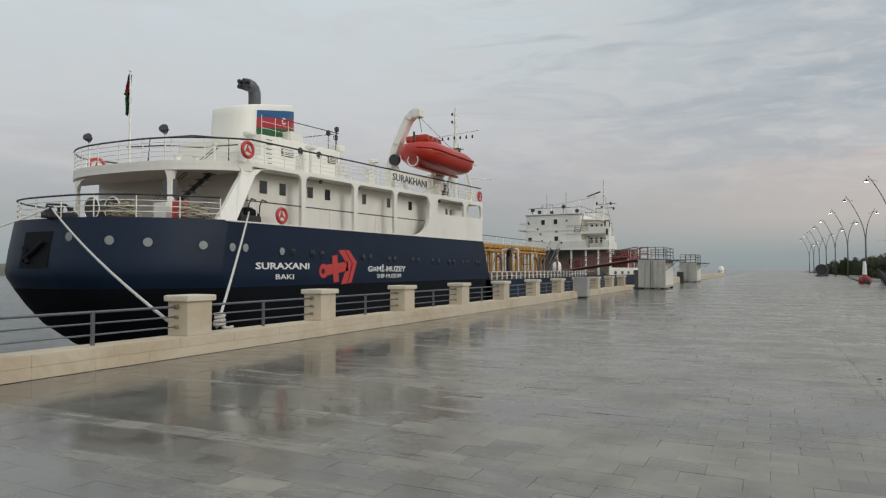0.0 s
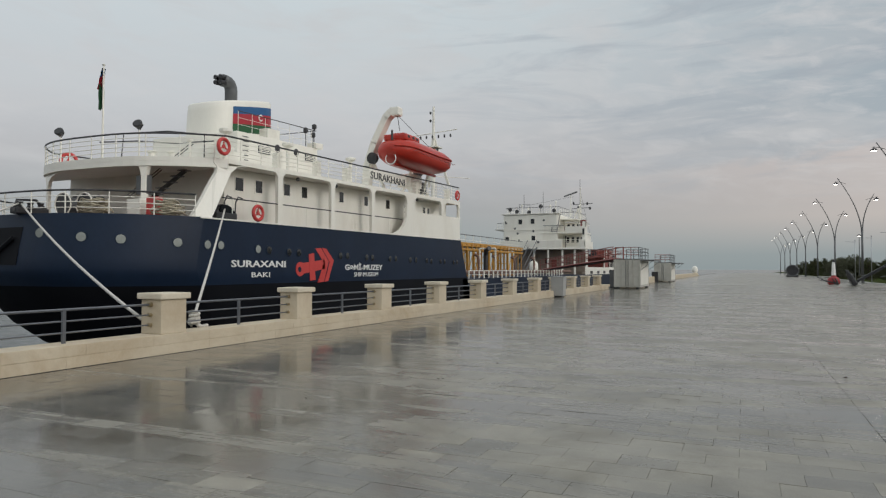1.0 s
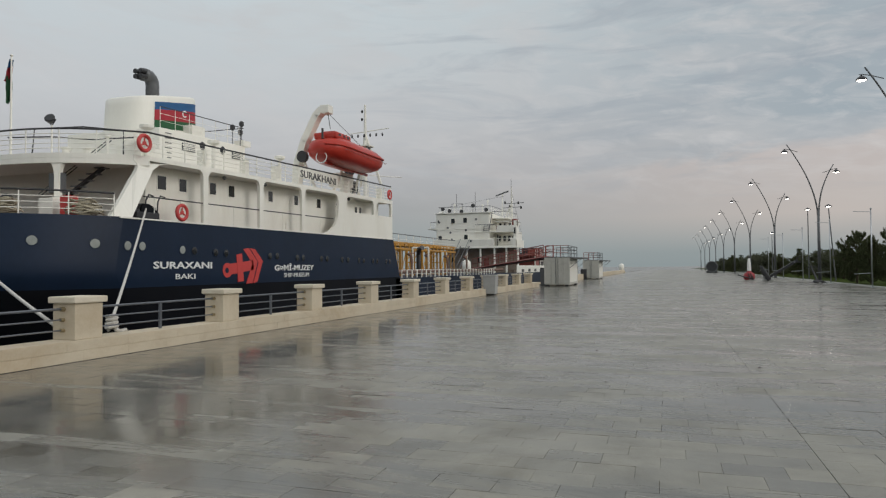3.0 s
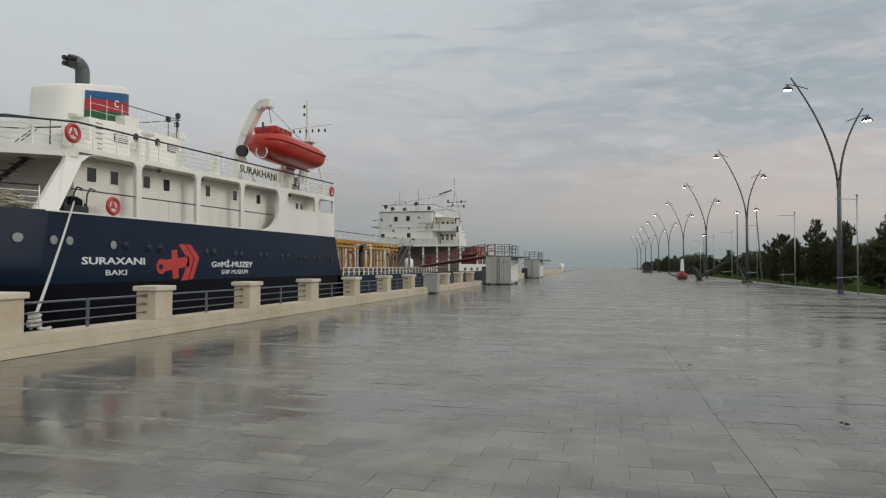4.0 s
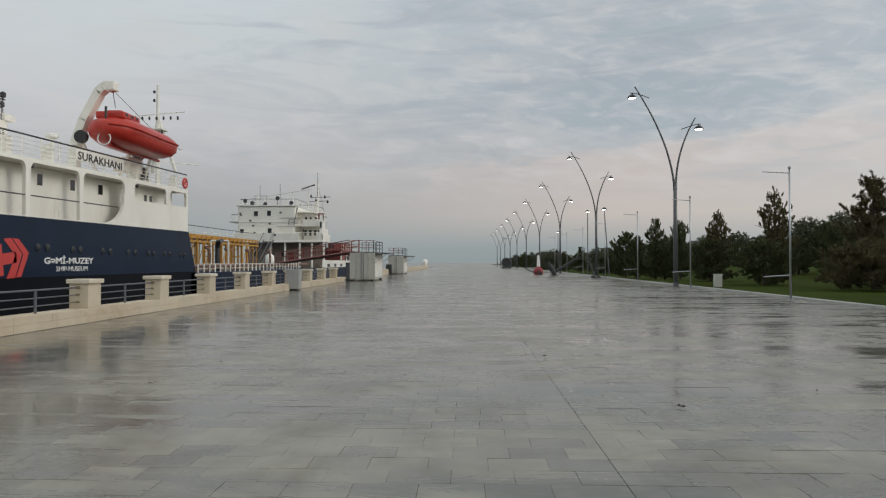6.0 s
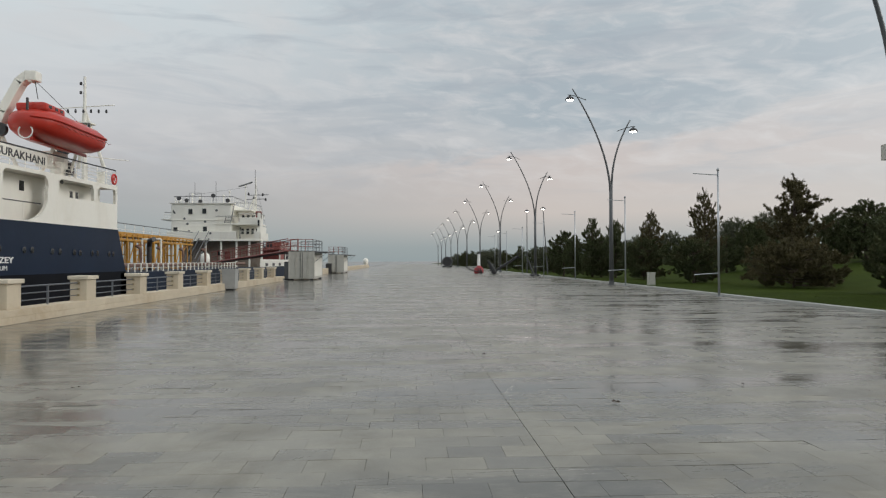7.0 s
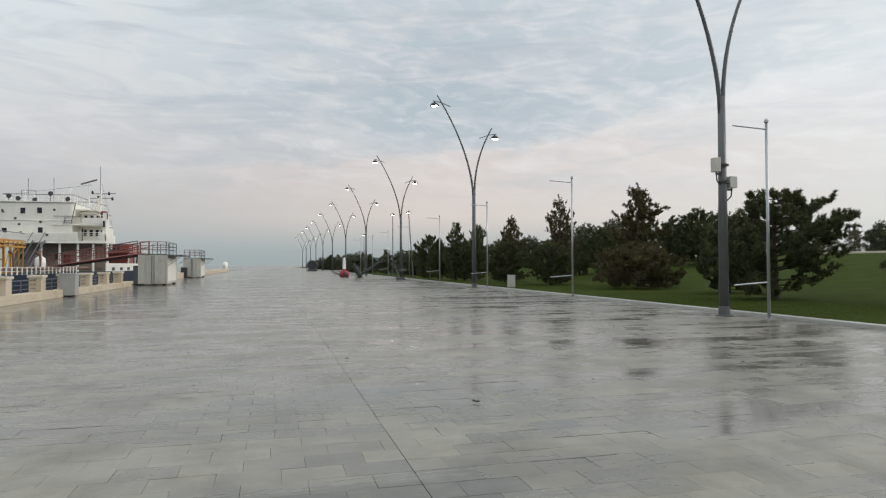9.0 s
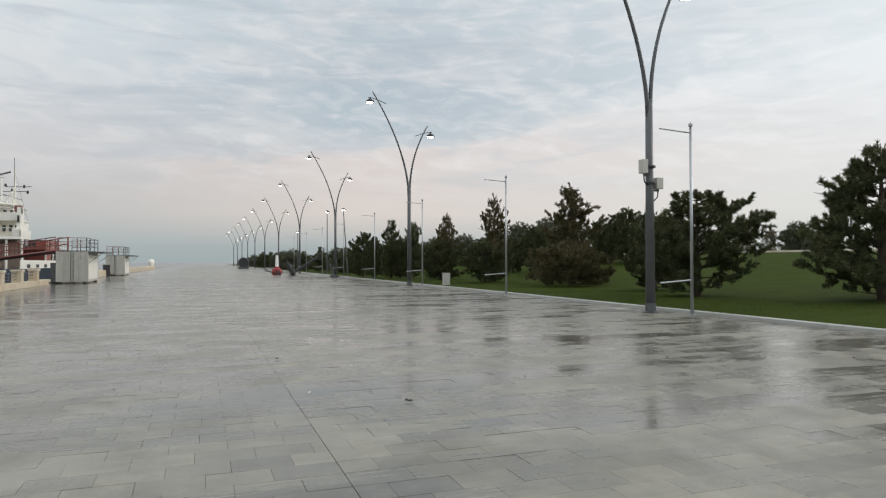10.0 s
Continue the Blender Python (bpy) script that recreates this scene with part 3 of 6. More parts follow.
def bent(bm):
    """Follows the rounding of the hull below and of the deck above."""
    for v in bm.verts:
        hull = HALF * min(1, max(0, (v.co.y - 15.9) / STERN_A)) ** (1 / 3.1)
        deck = HALF * min(1, max(0, (v.co.y - UP_Y0) / UP_A)) ** (1 / UP_P)
        w = min(1, max(0, (v.co.z - 3.6) / 2.2))
        v.co.x += hull * (1 - w) + deck * w - HALF
    return bm


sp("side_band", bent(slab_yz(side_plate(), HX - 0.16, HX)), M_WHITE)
sweep = [(45.4, 3.58), (45.4, 4.998), (36.90, 4.948)] + [(34.6 + 2.3 * math.sin(radians(a)), 3.58 + 1.3 * (1 - math.cos(radians(a)))) for a in (80, 65, 50, 35, 20, 8, 0)]
sp("side_bulwark", slab_yz(sweep, HX - 0.16, HX), M_WHITE)
# the same on the far side, plainly
sp("far_side_wall", B(CX - HALF, 22.6, 3.6, CX - HALF + 0.15, 45.4, 5.86), M_WHITE)
# deckhouse on the poop
HW = HX - 0.95
sp("deckhouse", B(CX - HALF + 0.16, 21.9, 3.6, HW, 45.0, 5.85), M_WHITE)
for y0, y1, z0, z1 in ((22.56, 23.05, 4.94, 5.49), (23.87, 24.31, 4.96, 5.49), (25.91, 26.34, 5.02, 5.53), (27.31, 27.75, 5.02, 5.53), (30.7, 31.09, 5.06, 5.57), (33.31, 33.7, 5.06, 5.55),
                       (35.88, 36.32, 5.07, 5.55), (38.35, 38.69, 4.91, 5.45), (39.03, 39.37, 4.91, 5.45), (41.06, 41.4, 4.91, 5.45), (41.74, 42.08, 4.91, 5.45)):
    w = sp("window", B(HW, y0 - 0.05, z0 - 0.05, HW + 0.025, y1 + 0.05, z1 + 0.05, bevel=0.008), M_WHITE)
    sp("pane", B(HW + 0.012, y0, z0, HW + 0.032, y1, z1), M_GLASS, "dark window pane", w)
sp("handrail", bar((HX - 0.05, 20.8, 4.45), (HX - 0.05, 36.3, 4.45), r=0.028), M_DARK, "dark deck handrail")
for y in (21.4, 22.9, 26.5, 30.7, 34.7):
    sp("rail_stanchion", bar((HX - 0.05, y, 3.6), (HX - 0.05, y, 4.45), r=0.02), M_WHITE)


def rail_run(path, z0, h, name, top_mat, step=1.3, bars=5, r=0.024, rise=True):
    """An open deck railing along (x, y) points: posts, thin bars and a heavier top rail."""
    pts = [Vector((x, y, 0)) for x, y in path]
    for k in range(1, bars):
        sp(name + "_bar", tube(bmesh.new(), [p + Vector((0, 0, z0 + h * k / bars)) for p in pts], r * 0.66, 4), M_WHITE, rise=rise)
    sp(name + "_top", tube(bmesh.new(), [p + Vector((0, 0, z0 + h)) for p in pts], r * 1.6, 6), top_mat, "dark top rail" if top_mat is M_DARK else "", rise=rise)
    run = 0.0
    post = 0.0
    for a, b in zip(pts, pts[1:]):
        L = (b - a).length
        while post <= run + L:
            p = a + (b - a) * ((post - run) / L)
            sp(name + "_post", bar(p + Vector((0, 0, z0)), p + Vector((0, 0, z0 + h)), r=r, n=5), M_WHITE, rise=rise)
            post += step
        run += L


edge = [(HX - 0.08, 45.3), (HX - 0.08, 40), (HX - 0.08, 36), (HX - 0.08, 30), (HX - 0.08, 26)]
edge += [(CX + dx, stern_y(dx, UP_Y0 + 0.08, UP_A, UP_P)) for dx in ((HALF - 0.08) * math.sin(radians(90 - 180 * k / 24)) for k in range(25))]
edge += [(CX - HALF + 0.08, 26), (CX - HALF + 0.08, 32)]
rail_run(edge, 6.04, 0.92, "boat_deck_rail", M_DARK)
low = [(CX + dx, stern_y(dx, STERN_Y0 + 0.45, STERN_A)) for dx in ((HALF - 0.1) * math.sin(radians(80 - 160 * k / 24)) for k in range(25))]
rail_run(low, 3.6, 0.85, "poop_rail", M_DARK, step=1.5, bars=4)
# awning posts holding up the boat deck aft
def flared_post(dx, half, reach_l, reach_r):
    """A flat post that widens into the deck edge above it with rounded knees, bent along the curved edge."""
    o = [(half, 3.6), (half, 5.1)] + [(half + reach_r * (1 - math.cos(a)), 5.1 + 0.55 * math.sin(a)) for a in (radians(k) for k in (20, 45, 65, 80, 90))]
    o += [(-half - reach_l * (1 - math.cos(a)), 5.1 + 0.55 * math.sin(a)) for a in (radians(k) for k in (90, 80, 65, 45, 20))] + [(-half, 5.1), (-half, 3.6)]
    bm = bmesh.new()
    rings = []
    for back in (0.0, 0.16):
        rings.append([bm.verts.new((CX + dx + u, stern_y(dx + u, UP_Y0 + 0.08, UP_A, UP_P) + back, z)) for u, z in o])
    n = len(o)
    for k in range(n):
        bm.faces.new((rings[0][k], rings[0][(k + 1) % n], rings[1][(k + 1) % n], rings[1][k]))
    # mirrored outline: pair the two sides into quads
    for ring, flip in ((rings[0], False), (rings[1], True)):
        for k in range(n // 2 - 1):
            q = (ring[k], ring[k + 1], ring[n - 2 - k], ring[n - 1 - k])
            bm.faces.new(q[::-1] if flip else q)
    bmesh.ops.recalc_face_normals(bm, faces=bm.faces[:])
    return bm


for dx, half, left, right in ((2.8, 0.08, 0.15, 0.15), (-2.9, 0.12, 0.9, 1.6)):
    sp("deck_post", flared_post(dx, half, left, right), M_WHITE)
# upper house and funnel
sp("engine_casing", B(CX - 3.2, 25.0, 6.04, -22.0, 31.6, 8.05, bevel=0.04), M_WHITE)


def funnel_point(a, z, grow=0.0):
    """A point on the funnel's skin: a rounded box that tapers, with a top that climbs forward."""
    u = (z - 6.0) / 4.2
    s = 1 - 0.05 * u - (0.04 if u > 0.99 else 0)
    cx = abs(math.cos(a)) ** 0.6 * math.copysign(1, math.cos(a)) * (1.5 + grow) * s
    cy = abs(math.sin(a)) ** 0.62 * math.copysign(1, math.sin(a)) * (2.3 + grow) * s
    return (CX + cx, 26.95 + cy + 0.15 * u, z + 0.2 * cy * u)


def funnel(n=48):
    bm = bmesh.new()
    rows = [[bm.verts.new(funnel_point(2 * math.pi * k / n, z)) for k in range(n)] for z in (6.0, 7.0, 8.0, 9.0, 9.8, 10.1, 10.2)]
    for a, b in zip(rows, rows[1:]):
        for k in range(n):
            bm.faces.new((a[k], a[(k + 1) % n], b[(k + 1) % n], b[k]))
    bm.faces.new(rows[-1])
    return bm


sp("funnel", funnel(), M_WHITE, smooth=True, rise=False)


# funnel colours, exhaust and upper gear
def funnel_band(z0, z1, a0, a1):
    """A painted stripe that follows the funnel's side."""
    bm = bmesh.new()
    rows = [[bm.verts.new(funnel_point(radians(a0 + (a1 - a0) * k / 20), z, 0.012)) for k in range(21)] for z in (z0, z1)]
    for k in range(20):
        bm.faces.new((rows[0][k], rows[0][k + 1], rows[1][k + 1], rows[1][k]))
    return bm


for nm, z0, z1, m in (("blue_band", 9.48, 9.87, M_FLAGB), ("red_band", 8.94, 9.48, M_FLAGR), ("green_band", 8.5, 8.94, M_FLAGG)):
    sp(nm, funnel_band(z0, z1, -26, 72), m, "painted flag stripe on the funnel", smooth=True, rise=False)
sp("crescent", tube(bmesh.new(), [(CX + 1.46, 27.7 + 0.14 * math.cos(a), 9.15 + 0.14 * math.sin(a)) for a in (radians(40 + 28 * k) for k in range(11))], 0.035, 6), M_LETTER, "white crescent mark")
ex = [(CX, 27.1, 9.9), (CX, 27.1, 10.85), (CX, 27.07, 11.02), (CX, 26.98, 11.16), (CX, 26.84, 11.25), (CX, 26.66, 11.27), (CX, 26.45, 11.25)]
sp("exhaust_pipe", tube(bmesh.new(), ex, 0.32, 18), M_GREY, "dark grey bent exhaust pipe", smooth=True, rise=False)
for k in range(4):
    dx, dz = -0.16 + 0.32 * (k % 2), 0.13 - 0.26 * (k // 2)
    sp("exhaust_outlet", bar((CX + dx, 26.5, 11.25 + dz), (CX + dx, 26.1, 11.22 + dz), r=0.12, n=10), M_DARK, "black exhaust outlet", rise=False)
rail_run([(-22.05, 25.1), (-22.05, 31.5), (CX - 3, 31.5)], 8.05, 0.95, "casing_rail", M_DARK, step=1.0, bars=3, r=0.014)
sp("casing_top_box", B(-23.2, 27.6, 8.05, -22.3, 28.6, 8.6, bevel=0.03), M_WHITE)
for y in (28.0, 29.6):
    sp("casing_port", lathe(bmesh.new(), [(0.2, 0), (0.2, 0.03), (0.15, 0.035)], 14, pose(-22.0, y, 7.6, 0, 90, 0)), M_DARK)
for y, z in ((26.5, 7.2), (30.4, 7.3)):
    sp("casing_vent", B(-22.0, y, z, -21.95, y + 0.9, z + 0.35), M_GREY)
    for k in range(4):
        sp("vent_slat", B(-21.95, y + 0.03, z + 0.04 + 0.08 * k, -21.93, y + 0.87, z + 0.08 + 0.08 * k), M_WHITE)
for y in (21.8, 26.0, 31.6):
    sp("goose_vent", bar((HX - 0.8, y, 6.04), (HX - 0.8, y, 7.3), r=0.09, n=8), M_WHITE)
    sp("vent_head", lathe(bmesh.new(), [(0.09, 7.2), (0.28, 7.3), (0.28, 7.42), (0.05, 7.48)], 10, pose(HX - 0.8, y, 0)), M_WHITE)
for x, y in ((-21.6, 22.0), (-21.4, 23.2), (-20.6, 21.6)):
    sp("deck_locker", B(x, y, 6.04, x + 0.7, y + 0.8, 6.75, bevel=0.04), M_WHITE)
# frames, pipes and gear on the boat deck
frame_a = [(-23.2, 19.5, 6.05), (-23.2, 19.6, 7.15), (-21.4, 20.2, 7.2), (-20.4, 21.2, 7.15), (-20.4, 21.2, 6.05)]
sp("awning_frame", tube(bmesh.new(), frame_a, 0.03, 6), M_DARK, "dark bent awning frame")
sp("awning_frame", tube(bmesh.new(), [(-24.6, 19.6, 6.9), (-23.2, 20.3, 6.95), (-22.0, 21.2, 6.9), (-21.0, 22.4, 7.1)], 0.03, 6), M_DARK)
for x, y, h in ((-21.2, 22.8, 7.2), (-21.1, 23.6, 6.9), (-20.6, 20.6, 6.8)):
    sp("vent_pipe", bar((x, y, 6.04), (x, y, h), r=0.05, n=8), M_WHITE)
    sp("vent_cap", lathe(bmesh.new(), [(0.05, -0.05), (0.13, 0.0), (0.13, 0.08), (0.02, 0.12)], 8, pose(x, y, h)), M_WHITE)
for x, y in ((-22.6, 20.5), (-21.9, 20.9)):
    sp("bollard", lathe(bmesh.new(), [(0.16, 6.04), (0.14, 6.4), (0.2, 6.45), (0.2, 6.52)], 12, pose(x, y, 0)), M_WHITE)
sp("capstan", lathe(bmesh.new(), [(0.3, 6.04), (0.24, 6.2), (0.2, 6.45), (0.27, 6.62), (0.24, 6.7)], 14, pose(-20.2, 22.2, 0)), M_WHITE, smooth=True)
for k in range(8):
    sp("casing_rung", bar((-21.97, 25.35, 6.3 + 0.22 * k), (-21.97, 25.75, 6.3 + 0.22 * k), r=0.018), M_GREY)
for y, z in ((30.6, 8.9), (31.3, 8.75), (31.4, 9.2)):
    sp("signal_lamp", lathe(bmesh.new(), [(0.06, -0.14), (0.13, -0.08), (0.13, 0.1), (0.05, 0.16)], 10, pose(-22.1, y, z)), M_DARK)
    sp("signal_bracket", bar((-22.1, y, 8.05), (-22.1, y, z), r=0.025), M_GREY)
sp("casing_beam", B(-22.5, 31.3, 8.05, -21.9, 32.0, 8.35, bevel=0.03), M_WHITE)
for y in (24.4, 27.5, 30.2, 38.5, 43.6):
    sp("rail_box", B(HX - 0.45, y, 6.04, HX - 0.15, y + 0.35, 6.75, bevel=0.02), M_WHITE)
for y in (26.2, 29.5, 37.4, 39.0, 42.6):
    sp("deck_light", lathe(bmesh.new(), [(0.03, 0), (0.09, -0.05), (0.09, -0.14), (0.03, -0.18)], 8, pose(HX - 0.35, y, 5.84)), M_GREY)
sp("rubbing_strake", B(HX - 0.02, 19.6, 3.54, HX + 0.035, 45.4, 3.6, bevel=0.01), M_WHITE, "white edge strip of the deck")
# ladders on the aft decks
for base, top in (((-22.6, 19.4, 3.6), (-21.0, 21.2, 5.9)),):
    a, b = Vector(base), Vector(top)
    for s in (0.0, 0.75):
        o = Vector((0.4 * s, -0.5 * s, 0))
        sp("stair_stringer", bar(a + o, b + o, r=0.05, n=4), M_DARK)
        sp("stair_handrail", bar(a + o + Vector((0, 0, 0.9)), b + o + Vector((0, 0, 0.9)), r=0.02), M_DARK)
    for k in range(1, 9):
        p = a + (b - a) * k / 9
        sp("tread", B(-0.1, -0.4, -0.02, 0.25, 0.05, 0.02, m=Matrix.Translation(p)), M_GREY)
# winch, ropes and stores on the poop
for x, y in ((-24.5, 18.2), (-23.8, 18.6)):
    sp("winch_drum", tube(bmesh.new(), [(x, y - 0.25, 4.15), (x, y + 0.35, 4.15)], 0.3, 16), M_GREY)
    for s in (-0.25, 0.35):
        sp("winch_flange", tube(bmesh.new(), [(x, y + s - 0.03, 4.15), (x, y + s + 0.03, 4.15)], 0.44, 20), M_DARK)
    sp("winch_rim", tube(bmesh.new(), [(x + 0.46 * math.cos(a), y - 0.29, 4.15 + 0.46 * math.sin(a)) for a in (2 * math.pi * k / 22 for k in range(22))], 0.03, 6, closed=True), M_WHITE, "white rim of the winch drum")
    sp("winch_bed", B(x - 0.3, y - 0.3, 3.6, x + 0.3, y + 0.4, 3.9), M_DARK)
sp("red_locker", B(-20.55, 18.4, 3.62, -20.1, 18.8, 4.32, bevel=0.03), M_SIGN, "red painted fire locker")
sp("store_locker", B(-21.8, 18.6, 3.62, -21.1, 19.2, 4.3, bevel=0.03), M_WHITE)
sp("switch_cabinet", B(-22.0, 19.2, 4.55, -21.4, 19.45, 5.3, bevel=0.02), M_GREY, "grey switch cabinet under the boat deck")
sp("cabinet_leg", bar((-21.7, 19.32, 3.6), (-21.7, 19.32, 4.56), r=0.05), M_GREY)
rnd = random.Random(4)


def rope_heap(x, y, z, rx, ry, n):
    bm = bmesh.new()
    for k in range(n):
        h = z + 0.06 + 0.5 * (k / n)
        s = 1 - 0.25 * k / n + rnd.uniform(-0.1, 0.1)
        ox, oy = rnd.uniform(-0.12, 0.12), rnd.uniform(-0.12, 0.12)
        pts = [(x + ox + rx * s * math.cos(a), y + oy + ry * s * math.sin(a), h + 0.05 * math.sin(3 * a + k)) for a in (2 * math.pi * j / 14 for j in range(14))]
        tube(bm, pts, 0.024, 5, closed=True)
    return bm


for x, y, rx, ry in ((-19.95, 18.9, 0.45, 0.6), (-21.9, 17.3, 0.6, 0.4)):
    h = new("rope_coil", mesh_of(rope_heap(x, y, 3.6, rx, ry, 22), "rope_coil", M_COIL))
    tagged(h, "heap of old tan mooring rope coiled on deck", "rope", "rope heaps on deck")
for c in ((HX - 0.2, 21.05), (-24.0, 16.25)):
    sp("fairlead", B(c[0] - 0.25, c[1] - 0.6, 3.6, c[0] + 0.2, c[1] + 0.6, 3.85, bevel=0.05), M_DARK, "black roller fairlead")
    for s in (-0.4, 0.0, 0.4):
        sp("fairlead_roller", lathe(bmesh.new(), [(0.13, 3.85), (0.09, 3.95), (0.13, 4.06)], 10, pose(c[0], c[1] + s, 0)), M_DARK)
    sp("fairlead_hood", tube(bmesh.new(), [(c[0], c[1] - 0.62, 3.7), (c[0], c[1] - 0.5, 4.12), (c[0], c[1] + 0.2, 4.16), (c[0], c[1] + 0.6, 3.85)], 0.05, 6), M_DARK)
sp("fairlead_cheek", slab_yz([(20.75, 3.58), (21.7, 3.58), (21.65, 3.85), (21.3, 4.12), (20.85, 4.18), (20.72, 3.95)], HX - 0.32, HX - 0.06), M_BLACK, "black fairlead cheek plate")
for y0 in (20.95, 21.6):
    sp("horn_rail", tube(bmesh.new(), [(HX - 0.1, y0, 3.7), (HX - 0.1, y0 + 0.05, 4.3), (HX - 0.1, y0 + 0.2, 4.55), (HX - 0.1, y0 + 0.45, 4.5)], 0.03, 6), M_DARK)
# stern recess with its anchor: a black plate paints in the recess's shade
rec = sp("stern_recess", slab_yz([(15.53, 1.72), (15.79, 3.1), (16.0, 3.1), (16.0, 1.72)], -25.3, -23.7), M_BLACK, "black plate painted as the shade of the stern's anchor recess")
# anchor and fluke coloured black as if deep in shade
sp("recess_anchor", bar((-25.0, 15.50, 2.0), (-24.0, 15.62, 2.7), r=0.08), M_BLACK, parent=rec)
sp("recess_fluke", bar((-25.1, 15.58, 2.5), (-24.7, 15.48, 1.9), r=0.07), M_BLACK, parent=rec)


# portholes
def hull_spot(y, z):
    """Where the near side of the aft hull lies at y and z, and its outward turn in degrees."""
    shift, share = hull_section(z)
    y0 = STERN_Y0 + shift
    u = max(0.0, min(1.0, (y - y0) / STERN_A))
    dx = HALF * u ** (1 / 3.1)
    if u >= 1:
        return CX + HALF, 0.0
    slope = STERN_A * 3.1 / HALF * (dx / HALF) ** 2.1
    return CX + dx, -math.degrees(math.atan2(1.0, slope))


def porthole(y, z, glass, r=0.2):
    x, turn = hull_spot(y, z)
    zz = z
    m = pose(x, y, zz, 0, 0, turn) @ pose(0, 0, 0, 0, 90, 0)
    rim = sp("porthole", lathe(bmesh.new(), [(r + 0.04, -0.03), (r + 0.04, 0.018), (r, 0.024)], 18, m), M_BLUE, rise=False)
    sp("porthole_glass", lathe(bmesh.new(), [(r, -0.03), (r, 0.026), (r * 0.5, 0.03)], 18, m), glass, "pale blanked glass" if glass is M_PALE else "dark glass", rim, rise=False)


for y, z in ((15.83, 2.86), (16.35, 2.72), (17.2, 2.66), (18.83, 2.58), (19.97, 2.53), (20.7, 2.53), (22.95, 2.44), (23.68, 2.41), (25.1, 2.36), (25.84, 2.35)):
    porthole(y, z, M_PALE if y < 23.2 else M_GLASS, 0.165)
for y, z in ((29.39, 2.27), (30.05, 2.28), (32.03, 2.22), (32.65, 2.22), (34.7, 2.19), (35.41, 2.19), (37.35, 2.15), (38.14, 2.15), (39.72, 2.13), (40.42, 2.11), (41.9, 2.1), (42.6, 2.1), (44.2, 2.08), (44.8, 2.08)):
    porthole(y, z, M_GLASS, 0.17)


# lettering
def lettering(body, y0, y1, z0, z1, x, material, name, parent=None, bold=0.0, label=""):
    cu = bpy.data.curves.new(name, "FONT")
    cu.body, cu.size, cu.extrude, cu.offset = body, 1.0, 0.01, bold
    cu.resolution_u = 2
    tmp = bpy.data.objects.new(name, cu)
    me = bpy.data.meshes.new_from_object(tmp)
    bpy.data.objects.remove(tmp)
    xs = [v.co.x for v in me.vertices]
    ys = [v.co.y for v in me.vertices]
    for v in me.vertices:
        u, w, d = (v.co.x - min(xs)) / (max(xs) - min(xs)), (v.co.y - min(ys)) / (max(ys) - min(ys)), v.co.z
        v.co = (x + d, y0 + (y1 - y0) * u, z0 + (z1 - z0) * w)
    me.materials.clear()
    me.materials.append(material)
    return part(name, me, material, parent or ship, label)


lettering("SURAXANI", 21.3, 24.85, 1.66, 1.95, HX + 0.012, M_LETTER, "ship_name", bold=0.02, label="white ship name painted on the hull")
lettering("BAKI", 22.55, 23.75, 1.23, 1.45, HX + 0.012, M_LETTER, "home_port", bold=0.006, label="white home port lettering")
lettering("G\u0259M\u0130-MUZEY", 29.83, 33.82, 1.53, 1.93, HX + 0.012, M_LETTER, "museum_name", bold=0.02, label="white museum lettering")
lettering("SHIP-MUSEUM", 30.73, 33.29, 1.18, 1.41, HX + 0.012, M_LETTER, "museum_name_english", bold=0.0, label="white smaller museum lettering")
sp("name_board", B(HX - 0.03, 32.2, 6.35, HX - 0.0, 36.8, 6.90, bevel=0.008), M_WHITE, "white board with the ship's name")
lettering("SURAKHANI", 32.4, 36.55, 6.67, 7.08, HX + 0.012, M_DARK, "name_board_letters", bold=0.008, label="black ship name letters")
# red anchor emblem
for nm, o in (("emblem_shaft", [(25.85, 1.32), (28.0, 1.6), (27.95, 2.05), (25.8, 1.84)]), ("emblem_stock", [(26.62, 2.3), (27.05, 2.36), (27.2, 1.06), (26.76, 1.02)]),
              ("emblem_chevron", [(27.15, 2.58), (27.62, 2.63), (28.33, 1.97), (27.9, 0.95), (27.4, 0.92), (27.9, 1.9)]),
              ("emblem_chevron", [(27.7, 2.63), (28.1, 2.6), (28.78, 2.02), (28.3, 1.0), (27.98, 0.95), (28.41, 1.95)])):
    sp(nm, slab_yz(o, HX - 0.02, HX + (0.012 if nm != "emblem_stock" else 0.017)), M_SIGN, "red painted anchor emblem", rise=False)
sp("emblem_ring", lathe(bmesh.new(), [(0.34, -0.02), (0.34, 0.02)], 20, pose(HX, 25.95, 1.58, 0, 90, 0)), M_SIGN, rise=False)
sp("emblem_hole", lathe(bmesh.new(), [(0.13, -0.02), (0.13, 0.026)], 14, pose(HX, 25.9, 1.57, 0, 90, 0)), M_BLUE, rise=False)
sp("draft_plate", B(HW, 32.4, 3.75, HW + 0.03, 33.5, 4.05), M_WHITE)


